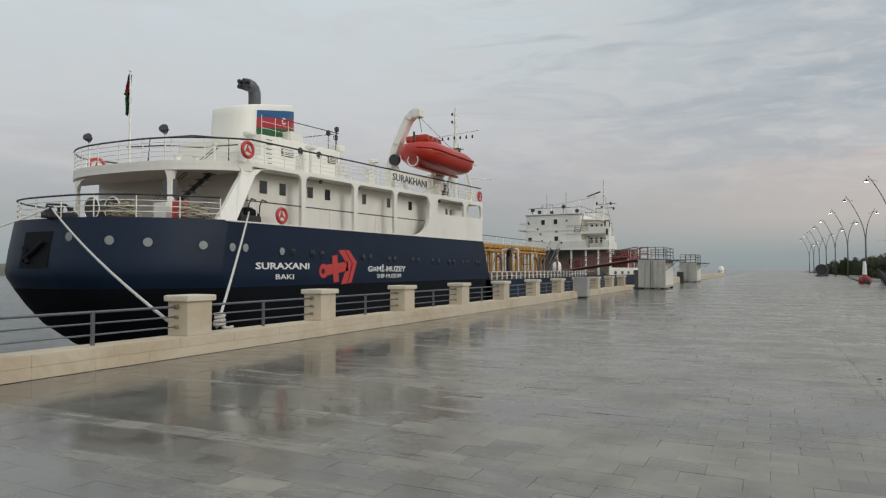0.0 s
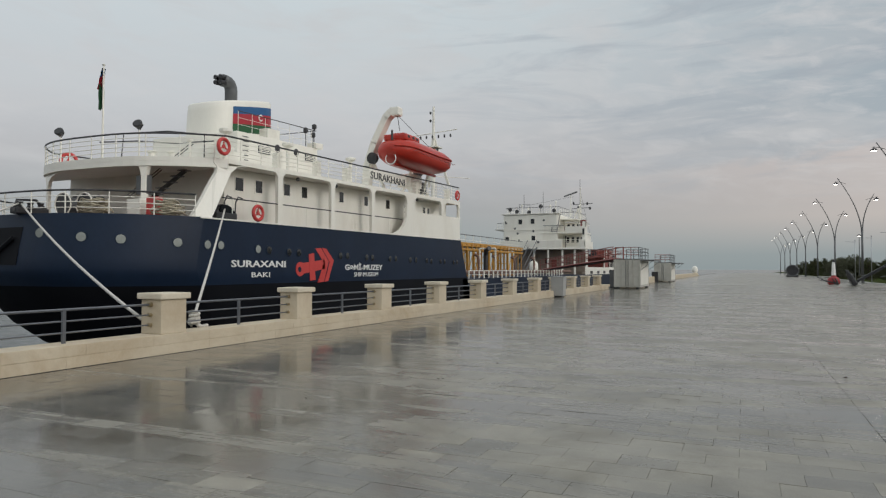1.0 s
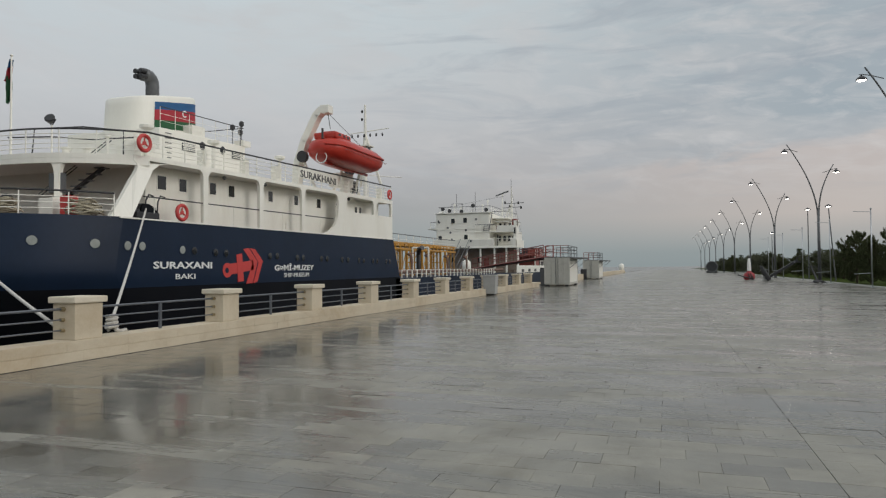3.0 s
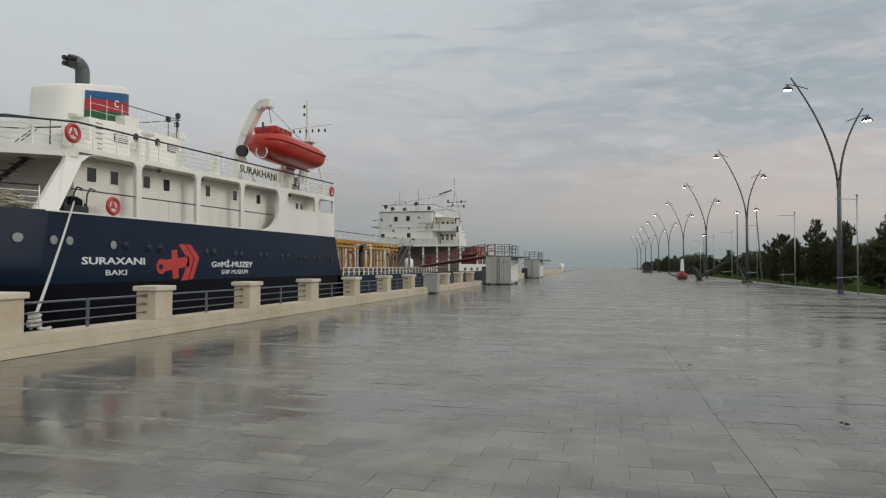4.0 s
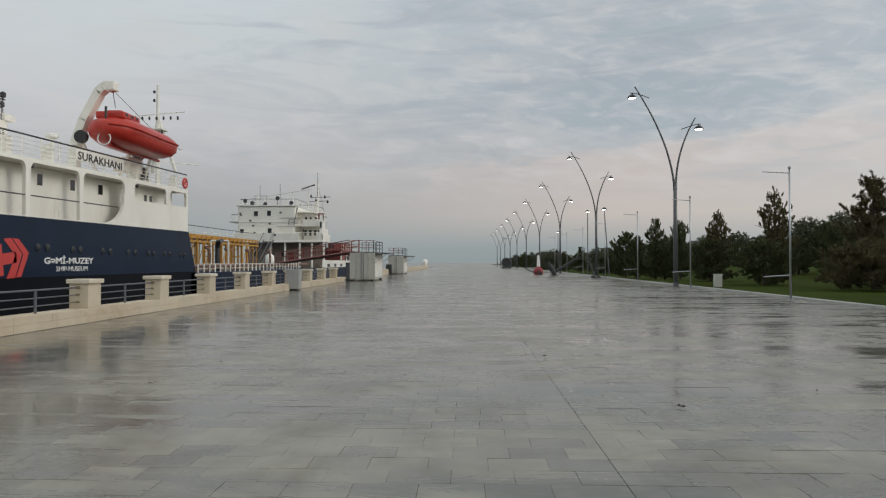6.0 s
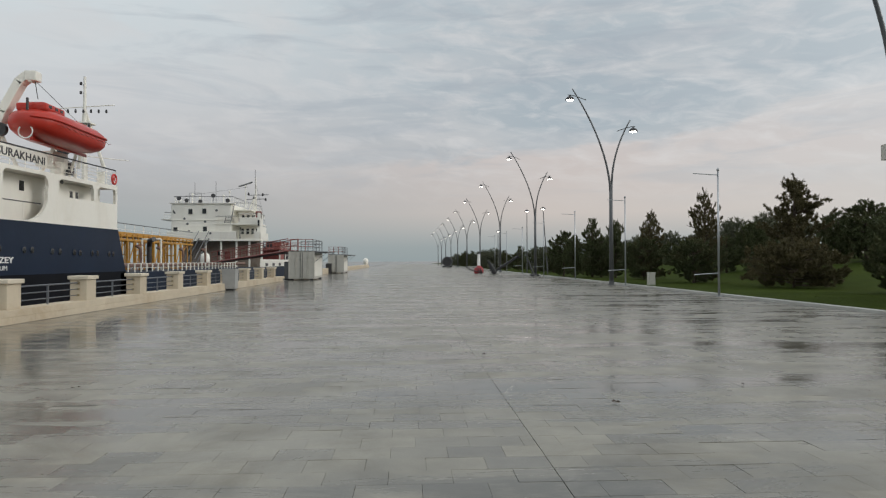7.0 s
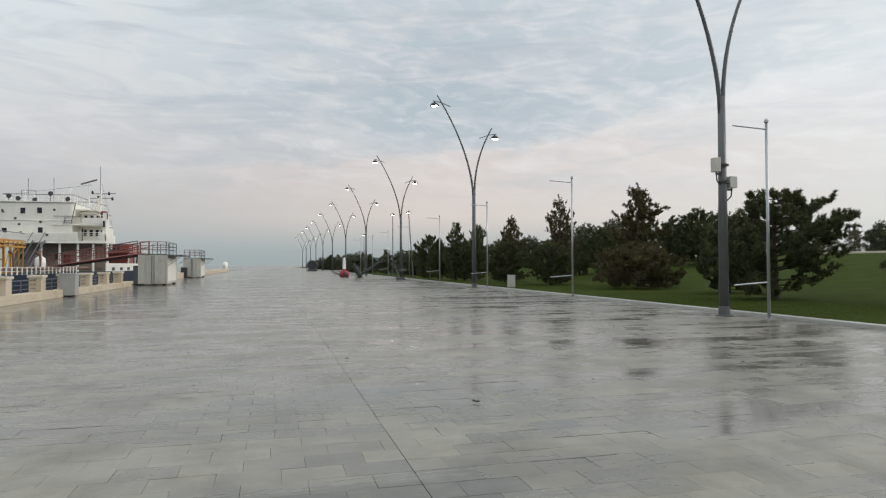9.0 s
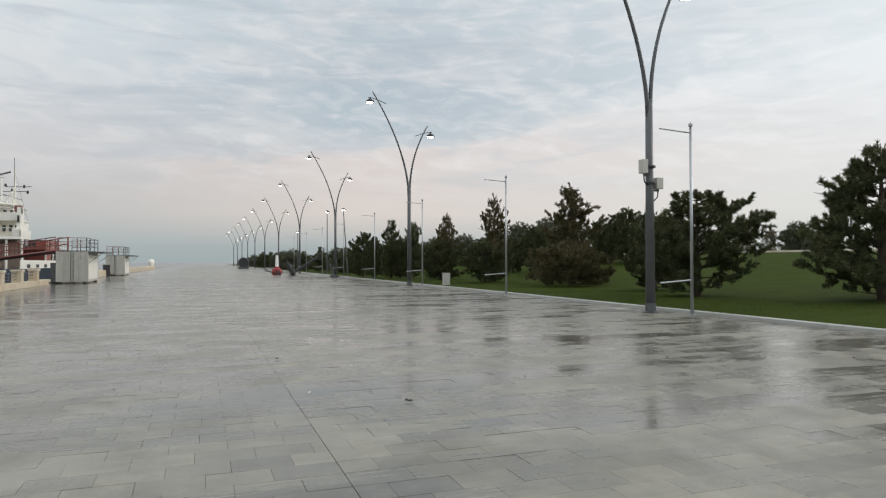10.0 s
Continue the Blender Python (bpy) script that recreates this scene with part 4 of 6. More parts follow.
# lifeboat and davits
def lifeboat():
    g = thing("lifeboat", "orange-red enclosed lifeboat hanging from white davits", "lifeboat", at=(-18.75, 37.65, -0.25))
    L = 7.1

    def loft(f, n=25, m=14):
        bm = bmesh.new()
        rows = []
        for i in range(n):
            u = i / (n - 1)
            rows.append([bm.verts.new(p) for p in f(u, m)])
        for a, b in zip(rows, rows[1:]):
            for k in range(m):
                bm.faces.new((a[k], a[(k + 1) % m], b[(k + 1) % m], b[k]))
        bm.faces.new(rows[0][::-1])
        bm.faces.new(rows[-1])
        return bm

    def body(u, m):
        full = max(0.06, (1 - abs(2 * u - 1) ** 6.0)) ** 0.5
        keel = 8.02 + 0.6 * abs(2 * u - 1) ** 5
        top = 9.62 - 0.12 * u + 0.1 * abs(2 * u - 1) ** 3 - 0.55 * abs(2 * u - 1) ** 6
        mid, hgt = (keel + top) / 2, (top - keel) / 2
        out = []
        for k in range(m):
            a = 2 * math.pi * k / m
            c, s = math.cos(a), math.sin(a)
            out.append((1.35 * full * abs(c) ** 0.7 * math.copysign(1, c), (u - 0.5) * L, mid + hgt * abs(s) ** 0.85 * math.copysign(1, s)))
        return out

    part("hull", loft(body), M_RED, g, smooth=True)
    part("gunwale", tube(bmesh.new(), [(1.38 * max(0.06, (1 - abs(2 * u - 1) ** 6.0)) ** 0.5, (u - 0.5) * L, 8.92 + 0.12 * abs(2 * u - 1) ** 3) for u in (k / 24 for k in range(25))], 0.06, 6), M_RED, g)
    part("keel", B(-0.06, -L * 0.4, 7.96, 0.06, L * 0.4, 8.12, bevel=0.02), M_RED, g)
    part("conning_hatch", box(box(bmesh.new(), -0.75, -2.9, 9.45, 0.75, -1.0, 9.85, bevel=0.12), -0.45, -2.5, 9.75, 0.45, -1.4, 9.98, bevel=0.1), M_RED, g, "raised orange steering hatch")
    part("forward_hatch", B(-0.5, 0.6, 9.4, 0.5, 2.0, 9.66, bevel=0.08), M_RED, g)
    for yy in (-2.5, -1.9, -1.4):
        part("hatch_window", B(0.74, yy - 0.13, 9.62, 0.765, yy + 0.13, 9.76, bevel=0.01), M_GLASS, g)
    for yy in (-3.2, 3.2):
        part("lifting_hook", bar((0, yy, 9.4), (0, yy, 10.0), r=0.07), M_DARK, g)
    part("grab_line", tube(bmesh.new(), [(1.34, -3.0 + 0.32 * k, 8.70 + 0.08 * (k % 2)) for k in range(20)], 0.014, 4), M_BROWN, g)
    part("propeller_guard", tube(bmesh.new(), [(0.34 * math.cos(a), -L * 0.5 + 0.2, 8.3 + 0.34 * math.sin(a)) for a in (2 * math.pi * k / 14 for k in range(14))], 0.035, 5, closed=True), M_LETTER, g)
    return g


lifeboat()
for y, thick in ((35.2, 0.27), (41.4, 0.18)):
    pts = [(-20.9, y, 6.2), (-20.8, y, 7.8), (-20.3, y, 9.2), (-19.5, y, 10.7), (-19.15, y, 11.0), (-18.85, y, 10.9)]
    if y > 40:
        pts = [(-21.0, y, 6.2), (-21.0, y, 7.6), (-20.8, y, 8.6), (-20.5, y, 9.4)]
    bm = bmesh.new()
    for a, b in zip(pts, pts[1:]):
        d = Vector(b) - Vector(a)
        mm = Matrix.Translation((Vector(a) + Vector(b)) / 2) @ d.to_track_quat("Z", "Y").to_matrix().to_4x4()
        box(bm, -thick, -thick * 0.8, -d.length / 2 - 0.05, thick, thick * 0.8, d.length / 2 + 0.05, bevel=0.03, m=mm)
    sp("davit", bm, M_WHITE, "white cranked davit arm", rise=False)
    sp("davit_brace", bar((-19.6, y, 6.3), (-20.7, y, 8.6), r=0.09), M_WHITE, rise=False)
    sp("davit_wheel", tube(bmesh.new(), [(-20.3, y - 0.45, 8.25), (-20.3, y - 0.2, 8.25)], 0.34, 18), M_DARK, rise=False)
    if y < 40:
        sp("davit_block", B(-19.2, y - 0.3, 10.75, -18.6, y + 0.3, 11.25, bevel=0.06), M_WHITE, rise=False)
        sp("davit_fall", bar((-18.8, y, 10.8), (-18.75, y + 0.2, 9.9), r=0.02), M_DARK, rise=False)
        sp("davit_stay", bar((-18.9, y, 10.9), (-18.9, 41.5, 9.2), r=0.015), M_DARK, rise=False)
sp("boat_cradle", B(-20.6, 38.6, 6.5, -19.6, 40.2, 7.3, bevel=0.06), M_WHITE)
sp("boat_winch", B(-20.4, 40.6, 6.3, -19.8, 41.4, 7.0, bevel=0.08), M_DARK)
sp("cradle_leg", bar((-20.1, 38.2, 6.4), (-19.3, 38.2, 8.1), r=0.1), M_WHITE, rise=False)
sp("cradle_leg", bar((-20.1, 41.2, 6.4), (-19.3, 40.6, 8.1), r=0.1), M_WHITE, rise=False)
sp("boom", bar((-19.3, 42.0, 8.0), (-18.3, 45.5, 8.25), r=0.03), M_WHITE, rise=False)


# life rings
def life_ring(at, turn=0.0):
    g = thing("life_ring", "red and white life ring hung on the ship's rail", "life ring", "life rings on the ship", at=at, turn=turn)
    for nm, r, m, lab in (("ring", 0.30, M_SIGN, ""), ("cover", 0.2, M_LETTER, "white inner band")):
        bm = bmesh.new()
        tube(bm, [(0, r * math.cos(a), r * math.sin(a)) for a in (2 * math.pi * k / 20 for k in range(20))], 0.075 if r > 0.25 else 0.02, 8, closed=True)
        part(nm, bm, m, g, lab, smooth=True)
    for k in range(3):
        a = radians(90 + 120 * k)
        part("strap", bar((0, 0, 0), (0, 0.27 * math.cos(a), 0.27 * math.sin(a)), r=0.035), M_SIGN, g)
    part("hub", lathe(bmesh.new(), [(0.08, -0.03), (0.08, 0.03)], 10, pose(0, 0, 0, 0, 90, 0)), M_SIGN, g)
    return g


life_ring((HX + 0.05, 20.75, 6.5))
life_ring((HX + 0.05, 22.87, 3.98))
life_ring((HX + 0.0, 44.9, 6.95))
life_ring((-26.9, 19.9, 6.3), -35)

# ensign at the stern
flag = thing("ship_flag", "tricolour flag hanging limp from a white pole at the stern", "flag", at=(-24.0, 19.25, 6.0))
part("flag_pole", bar((0, 0, 0.0), (0, 0, 3.95), r=[0.05, 0.03], n=8), M_WHITE, flag)
part("truck", lathe(bmesh.new(), [(0.03, 3.95), (0.07, 4.0), (0.0, 4.06)], 8), M_WHITE, flag)


def cloth(z0, z1, w0, w1):
    bm = bmesh.new()
    rows = []
    for i in range(7):
        u = i / 6
        w = w0 + (w1 - w0) * u
        rows.append([bm.verts.new((-0.03 - w * k / 8 * 0.8, 0.05 + 0.10 * math.sin(k * 1.6 + i * 0.5) * (0.3 + k / 8) - w * k / 8 * 0.5, z0 + (z1 - z0) * u - 0.25 * k / 8 * (1 - u))) for k in range(9)])
    for a, b in zip(rows, rows[1:]):
        for k in range(8):
            bm.faces.new((a[k], a[k + 1], b[k + 1], b[k]))
    bmesh.ops.solidify(bm, geom=bm.faces, thickness=0.01)
    return bm


part("blue_cloth", cloth(3.72, 3.86, 0.1, 0.04), M_FLAGB, flag)
part("red_cloth", cloth(3.2, 3.72, 0.22, 0.1), M_FLAGR, flag)
part("green_cloth", cloth(2.35, 3.2, 0.14, 0.24), M_FLAGG, flag)

# flood lights
for x, y, dark in ((-26.6, 19.3, 1), (-22.2, 19.5, 1)):
    g = thing("flood_light", "dark flood light on a post at the rail", "flood light", "flood lights on the ship", at=(x, y, 6.04))
    part("post", bar((0, 0, 0), (0, 0, 1.15), r=0.035), M_WHITE, g)
    part("lamp_body", lathe(bmesh.new(), [(0.06, -0.15), (0.14, -0.09), (0.19, 0.08), (0.19, 0.12)], 14, pose(0, -0.05, 1.35, 60, 0, 20)), M_DARK, g, smooth=True)
    part("lens", lathe(bmesh.new(), [(0.175, 0.121), (0.15, 0.135)], 14, pose(0, -0.05, 1.35, 60, 0, 20)), M_GLASS, g)
    part("yoke", bar((-0.2, 0, 1.35), (0, 0, 1.12), (0.2, 0, 1.35), r=0.022), M_DARK, g)

# mooring ropes
def rope(a, b, sag, name="mooring_rope"):
    a, b = Vector(a), Vector(b)
    bm = tube(bmesh.new(), [a + (b - a) * u - Vector((0, 0, sag * 4 * u * (1 - u))) for u in (k / 14 for k in range(15))], 0.034, 8)
    ob = new(name, mesh_of(bm, name, M_ROPE, True))
    return tagged(ob, "thick pale mooring rope from ship to quay", "rope", "mooring ropes")


rope((-24.1, 15.95, 4.0), (-10.6, 9.43, 0.64), 0.2)
rope((HX + 0.05, 20.85, 3.98), (-10.6, 10.71, 0.42), 0.1)
rope((-24.1, 15.95, 4.0), (-11.0, 0.2, 0.4), 0.3)
knot = thing("rope_knot", "pale rope wound into a knot at the quay edge", "rope", at=(-10.56, 10.75, 0.0))
part("coil", tube(bmesh.new(), [(0.10 * math.cos(k), 0.10 * math.sin(k), 0.42 + 0.012 * k) for k in range(26)], 0.035, 6), M_ROPE, knot)
part("tail", bar((0.1, 0, 0.42), (0.15, 0.1, 0.40), (0.12, 0.25, 0.41), r=0.035), M_ROPE, knot)

# ---------------------------------------------------------------- main deck: catwalk, pipes, mast
M_WALL2 = surface("weathered_beige_paint", (0.30, 0.24, 0.19), 0.55, vary=0.12, dirt=(0.25, 0.15, 0.09), dirt_amount=0.5)
D = 0.85
for y0 in range(47, 76, 6):
    sp("catwalk_walkway", B(MID_X - 0.9, y0 + 0.02, 3.75, MID_X + 0.9, y0 + 5.98, 3.85), M_YELLOW, rise=False)
    for s in (-1, 1):
        for z0, z1 in ((3.38, 3.56), (3.95, 4.12)):
            sp("catwalk_girder", B(MID_X + s * 0.9 - 0.06, y0 + 0.02, z0, MID_X + s * 0.9 + 0.06, y0 + 5.98, z1), M_YELLOW, rise=False)
        for k in range(5):
            sp("girder_web", B(MID_X + s * 0.9 - 0.05, y0 + 0.3 + 1.2 * k, 3.56, MID_X + s * 0.9 + 0.05, y0 + 0.45 + 1.2 * k, 3.95), M_YELLOW, rise=False)
            sp("catwalk_strut", bar((MID_X + s * 0.9, y0 + 0.6 + 1.2 * k, D), (MID_X + s * 0.9, y0 + 0.6 + 1.2 * k, 3.4), r=0.06), M_YELLOW, rise=False)
        for dy in (0.5, 2.2):
            sp("catwalk_leg", B(MID_X + s * 0.85 - 0.1, y0 + dy - 0.1, D, MID_X + s * 0.85 + 0.1, y0 + dy + 0.1, 3.45), M_YELLOW, rise=False)
        sp("catwalk_brace", bar((MID_X + s * 0.85, y0 + 0.5, D), (MID_X + s * 0.85, y0 + 2.2, 3.4), r=0.05), M_YELLOW, rise=False)
        sp("catwalk_brace", bar((MID_X + s * 0.85, y0 + 2.2, 2.4), (MID_X + s * 0.85, y0 + 4.5, 3.4), r=0.05), M_YELLOW, rise=False)
    sp("catwalk_tie", bar((MID_X - 0.85, y0 + 0.5, 2.2), (MID_X + 0.85, y0 + 0.5, 2.2), r=0.06), M_YELLOW, rise=False)
rail_run([(MID_X + 0.9, 47), (MID_X + 0.9, 76.9)], 3.85, 1.0, "catwalk_rail", M_GREY, step=2.0, bars=2, rise=False)
for y in (52.0, 56.5, 63.0, 69.0, 74.0):
    x = -22.5 if int(y) % 2 else -21.8
    sp("deck_pipe", tube(bmesh.new(), [(x, y, D), (x, y, 2.3), (x - 0.05, y, 2.7), (x - 0.4, y, 2.9)], 0.13, 8), M_DECK, rise=False)
    sp("valve_wheel", tube(bmesh.new(), [(x + 0.28 * math.cos(a), y + 0.28 * math.sin(a), 2.95) for a in (2 * math.pi * k / 12 for k in range(12))], 0.03, 5, closed=True), M_BROWN, rise=False)
    sp("valve_stem", bar((x, y, 2.5), (x, y, 2.95), r=0.04), M_YELLOW, rise=False)
sp("cargo_pipe", bar((-21.0, 48, 1.3), (-21.0, 88, 1.3), r=0.18, n=8), M_DECK, rise=False)
sp("cargo_pipe", bar((-21.6, 48, 1.3), (-21.6, 88, 1.3), r=0.14, n=8), M_DECK, rise=False)
sp("hose_post", tube(bmesh.new(), [(-22.3, 59.6, D), (-22.3, 59.6, 2.9), (-22.1, 59.2, 3.4), (-21.6, 58.8, 3.5)], 0.22, 8), M_DARK, "black hose gallows", rise=False)
for s in (-0.9, 0.9):
    sp("white_frame_post", bar((-22.4 + s * 0.9, 60.4, D), (-22.4 + s * 0.9, 60.4, 3.55), r=0.09), M_WHITE, rise=False)
sp("white_frame_beam", bar((-23.2, 60.4, 3.55), (-21.6, 60.4, 3.55), r=0.09), M_WHITE, rise=False)
y = 47.4
while y < 76:
    sp("fence_post", bar((HX - 0.1, y, D), (HX - 0.1, y, D + 0.62), r=0.055, n=5), M_WHITE, rise=False)
    y += 1.1 if y < 78 else 1.9
for z in (0.3, 0.62):
    sp("fence_bar", bar((HX - 0.1, 47.4, D + z), (HX - 0.1, 76, D + z), r=0.018), M_WHITE, rise=False)
# signal mast
sp("mast", bar((MID_X, 53.6, D), (MID_X, 53.6, 16.0), r=[0.28, 0.1], n=10), M_WHITE, rise=False)
for s in (-1, 1):
    sp("mast_leg", bar((MID_X + s * 1.0, 54.8, 9.0), (MID_X, 53.6, 13.4), r=0.13), M_WHITE, rise=False)
sp("mast_yard", bar((MID_X - 1.9, 53.2, 13.4), (MID_X + 2.1, 54.0, 13.9), r=0.04), M_WHITE, rise=False)
for k in range(7):
    sp("mast_lamp", lathe(bmesh.new(), [(0.05, 0.0), (0.09, 0.08), (0.07, 0.25), (0.02, 0.3)], 8, pose(MID_X - 1.7 + 0.58 * k, 53.3, 13.1)), M_DARK, rise=False)
for z in (14.6, 15.3):
    sp("mast_light", lathe(bmesh.new(), [(0.09, 0), (0.11, 0.16), (0.04, 0.24)], 8, pose(MID_X - 0.2, 53.4, z)), M_DARK, rise=False)
sp("mast_platform", B(MID_X - 0.6, 53.1, 12.3, MID_X + 0.6, 54.2, 12.4), M_WHITE, rise=False)

# ---------------------------------------------------------------- midship house
N = dict(rise=False)
sp("lower_house", B(-30.4, 93.2, D, -20.5, 95, 4.4), M_WALL2, "weathered beige lower deckhouse", **N)
sp("bridge_deck", B(-31.5, 90, 4.35, -19.4, 95, 4.6, bevel=0.05), M_WHITE, **N)
sp("bulwark", B(-31.5, 90.0, 4.6, -22.6, 90.15, 5.55, bevel=0.04), M_WHITE, **N)
sp("bulwark", B(-20.3, 90.0, 4.6, -19.4, 90.15, 5.55, bevel=0.04), M_WHITE, **N)
sp("cabin_door", B(-23.1, 93.93, 4.65, -22.95, 94.0, 6.3), M_DARK, **N)
sp("bulwark", B(-19.55, 90.0, 4.6, -19.4, 95, 5.4, bevel=0.04), M_WHITE, **N)
sp("wheelhouse", B(-31.4, 91, 4.6, -23.4, 100, 9.3, bevel=0.25), M_WHITE, **N)
sp("cabin", B(-23.4, 94, 4.6, -20.7, 100, 6.55), M_WHITE, **N)
sp("wing_deck", B(-25.6, 90.9, 6.5, -19.9, 96, 6.68, bevel=0.03), M_WHITE, **N)
sp("wing_bulwark", B(-22.4, 90.9, 6.68, -20.0, 91.05, 7.45, bevel=0.03), M_WHITE, **N)
sp("chart_room", B(-23.4, 94.5, 6.68, -21.2, 99, 8.5), M_WHITE, **N)
sp("top_deck", B(-23.6, 92, 8.45, -21.0, 99, 8.6, bevel=0.03), M_WHITE, **N)
sp("side_fin", slab_yz([(90.6, 4.6), (92.6, 4.6), (92.3, 7.9), (91.0, 8.1)], -20.0, -19.6), M_WHITE, **N)
for x in (-26.6, -24.6, -22.6, -20.9, -19.3):
    sp("house_post", bar((x, 90.3, D), (x, 90.3, 4.4), r=0.14, n=8), M_WHITE, **N)
for x, z in ((-28.8, 8.25), (-27.0, 8.3), (-26.9, 5.9), (-30.75, 5.8)):
    w = sp("house_window", B(x - 0.32, 90.96, z - 0.4, x + 0.32, 91.0, z + 0.4, bevel=0.01), M_WHITE, **N)
    sp("house_pane", B(x - 0.26, 90.94, z - 0.34, x + 0.26, 90.97, z + 0.34), M_GLASS, "dark window pane", w, **N)
for x, z in ((-29.6, 7.3), (-29.2, 6.6), (-25.4, 8.4), (-26.9, 6.9), (-29.0, 5.6), (-25.9, 5.3)):
    sp("house_port", lathe(bmesh.new(), [(0.16, -0.02), (0.16, 0.03), (0.1, 0.035)], 10, pose(x, 90.98 if z > 5.5 else 90.0, z, 90, 0, 0)), M_GREY, **N)
for x in (-22.7, -22.0, -21.3, -20.7):
    sp("cabin_window", B(x - 0.18, 93.95, 5.35, x + 0.18, 94.0, 6.1), M_GLASS, **N)
    sp("cabin_window", B(x - 0.2, 94.45, 7.3, x + 0.15, 94.5, 8.0), M_GLASS, **N) if x < -21 else None
for x0, x1, z in ((-28.5, -27.0, 0.0), (-26.0, -23.0, 0.0), (-22.4, -20.0, 0.0)):
    sp("lower_panel", B(x0, 93.13, 1.2, x1, 93.2, 3.9, bevel=0.02), M_WALL2, **N)
sp("lower_door", B(-24.9, 93.08, 0.9, -24.1, 93.13, 2.9, bevel=0.02), M_BROWN, **N)
rail_run([(-31, 95), (-31, 91.1), (-23.3, 91.1), (-23.3, 100)], 9.3, 0.95, "wheelhouse_rail", M_GREY, step=1.1, bars=3, rise=False)
rail_run([(-23.2, 90.1), (-19.5, 90.1)], 4.6, 1.0, "bridge_rail", M_WHITE, step=0.6, bars=4, rise=False)
rail_run([(-25.5, 91.0), (-22.5, 91.0)], 6.68, 0.95, "wing_rail", M_GREY, step=0.5, bars=3, rise=False)
rail_run([(-32.6, 92), (-31, 92)], 7.3, 0.9, "side_rail", M_GREY, step=0.8, bars=3, rise=False)
sp("side_platform", B(-32.8, 91.6, 7.15, -31.0, 96, 7.3), M_WHITE, **N)
sp("red_box", B(-20.3, 91.1, 7.3, -19.6, 91.8, 8.3, bevel=0.04), M_BROWN, **N)
for x, z in ((-30.4, 10.0), (-29.4, 9.7), (-27.6, 9.55), (-25.9, 10.35), (-30.9, 8.2), (-24.0, 9.7)):
    sp("searchlight", lathe(bmesh.new(), [(0.1, -0.22), (0.26, -0.1), (0.28, 0.2)], 10, pose(x, 91.2, z, 80, 0, 20)), M_DARK, "dark searchlight", **N)
    sp("searchlight_post", bar((x, 91.2, min(z, 9.3)), (x, 91.2, z), r=0.04), M_GREY, **N)
sp("radar_mast", bar((-21.6, 97, 8.6), (-21.6, 97, 13.6), r=[0.2, 0.06], n=8), M_WHITE, **N)
sp("radar_mast_leg", bar((-22.9, 98, 8.6), (-21.6, 97, 11.2), r=0.08), M_WHITE, **N)
sp("radar_scanner", bar((-23.9, 96.6, 12.2), (-22.1, 97.2, 12.9), r=0.12), M_GREY, **N)
sp("radar_post", bar((-23.0, 97, 9.3), (-23.0, 97, 12.5), r=0.07), M_WHITE, **N)
for x0, z in ((-22.6, 11.0), (-22.9, 10.4)):
    sp("radar_yard", bar((x0, 97, z), (x0 + 2.8, 97, z + 0.1), r=0.05), M_GREY, **N)
for x, z in ((-20.6, 11.2), (-21.9, 10.7), (-22.6, 11.3), (-20.2, 10.5)):
    sp("radar_lamp", lathe(bmesh.new(), [(0.1, 0), (0.16, 0.15), (0.1, 0.4)], 8, pose(x, 97, z - 0.3)), M_DARK, **N)
for x, h in ((-29.5, 12.6), (-26.6, 12.8), (-21.2, 14.4)):
    sp("aerial", bar((x, 95, 9.3), (x, 95, h), r=0.03), M_GREY, **N)
sp("compass_frame", tube(bmesh.new(), [(-29.6, 93, 9.3), (-29.6, 93, 10.9), (-28.0, 93, 10.9), (-28.0, 93, 9.3)], 0.04, 5), M_GREY, **N)
# more of the midship house: rounded aft bulwark, doors, life rafts, aerial wires
sp("wheelhouse_band", B(-31.46, 90.94, 7.05, -23.14, 91.3, 7.15), M_WHITE, **N)
sp("wheelhouse_eave", B(-31.55, 90.85, 9.28, -23.05, 92.0, 9.4, bevel=0.02), M_WHITE, **N)
sp("deck_edge", B(-31.55, 89.93, 4.28, -19.35, 90.3, 4.42, bevel=0.03), M_WHITE, **N)
for x in (-24.3, -23.5):
    sp("ladder_side", bar((x, 90.8, 6.7), (x + 0.3, 91.6, 9.3), r=0.05), M_GREY, **N)
for k in range(8):
    u = k / 8
    sp("ladder_rung", bar((-24.3 + 0.3 * u, 90.8 + 0.8 * u, 6.8 + 2.5 * u), (-23.5 + 0.3 * u, 90.8 + 0.8 * u, 6.8 + 2.5 * u), r=0.03), M_GREY, **N)
for x in (-22.2, -21.2):
    sp("life_raft", tube(bmesh.new(), [(x - 0.4, 91.7, 7.2), (x + 0.4, 91.7, 7.2)], 0.3, 12), M_BROWN if x < -22 else M_WHITE, "life raft canister", **N)
rail_run([(-23.4, 92.2), (-21.1, 92.2), (-21.1, 98.5)], 8.6, 0.9, "top_deck_rail", M_GREY, step=0.7, bars=3, rise=False)
rail_run([(-22.3, 90.95), (-20.0, 90.95), (-20.0, 95.5)], 7.5, 0.5, "wing_top_rail", M_GREY, step=0.6, bars=2, rise=False)
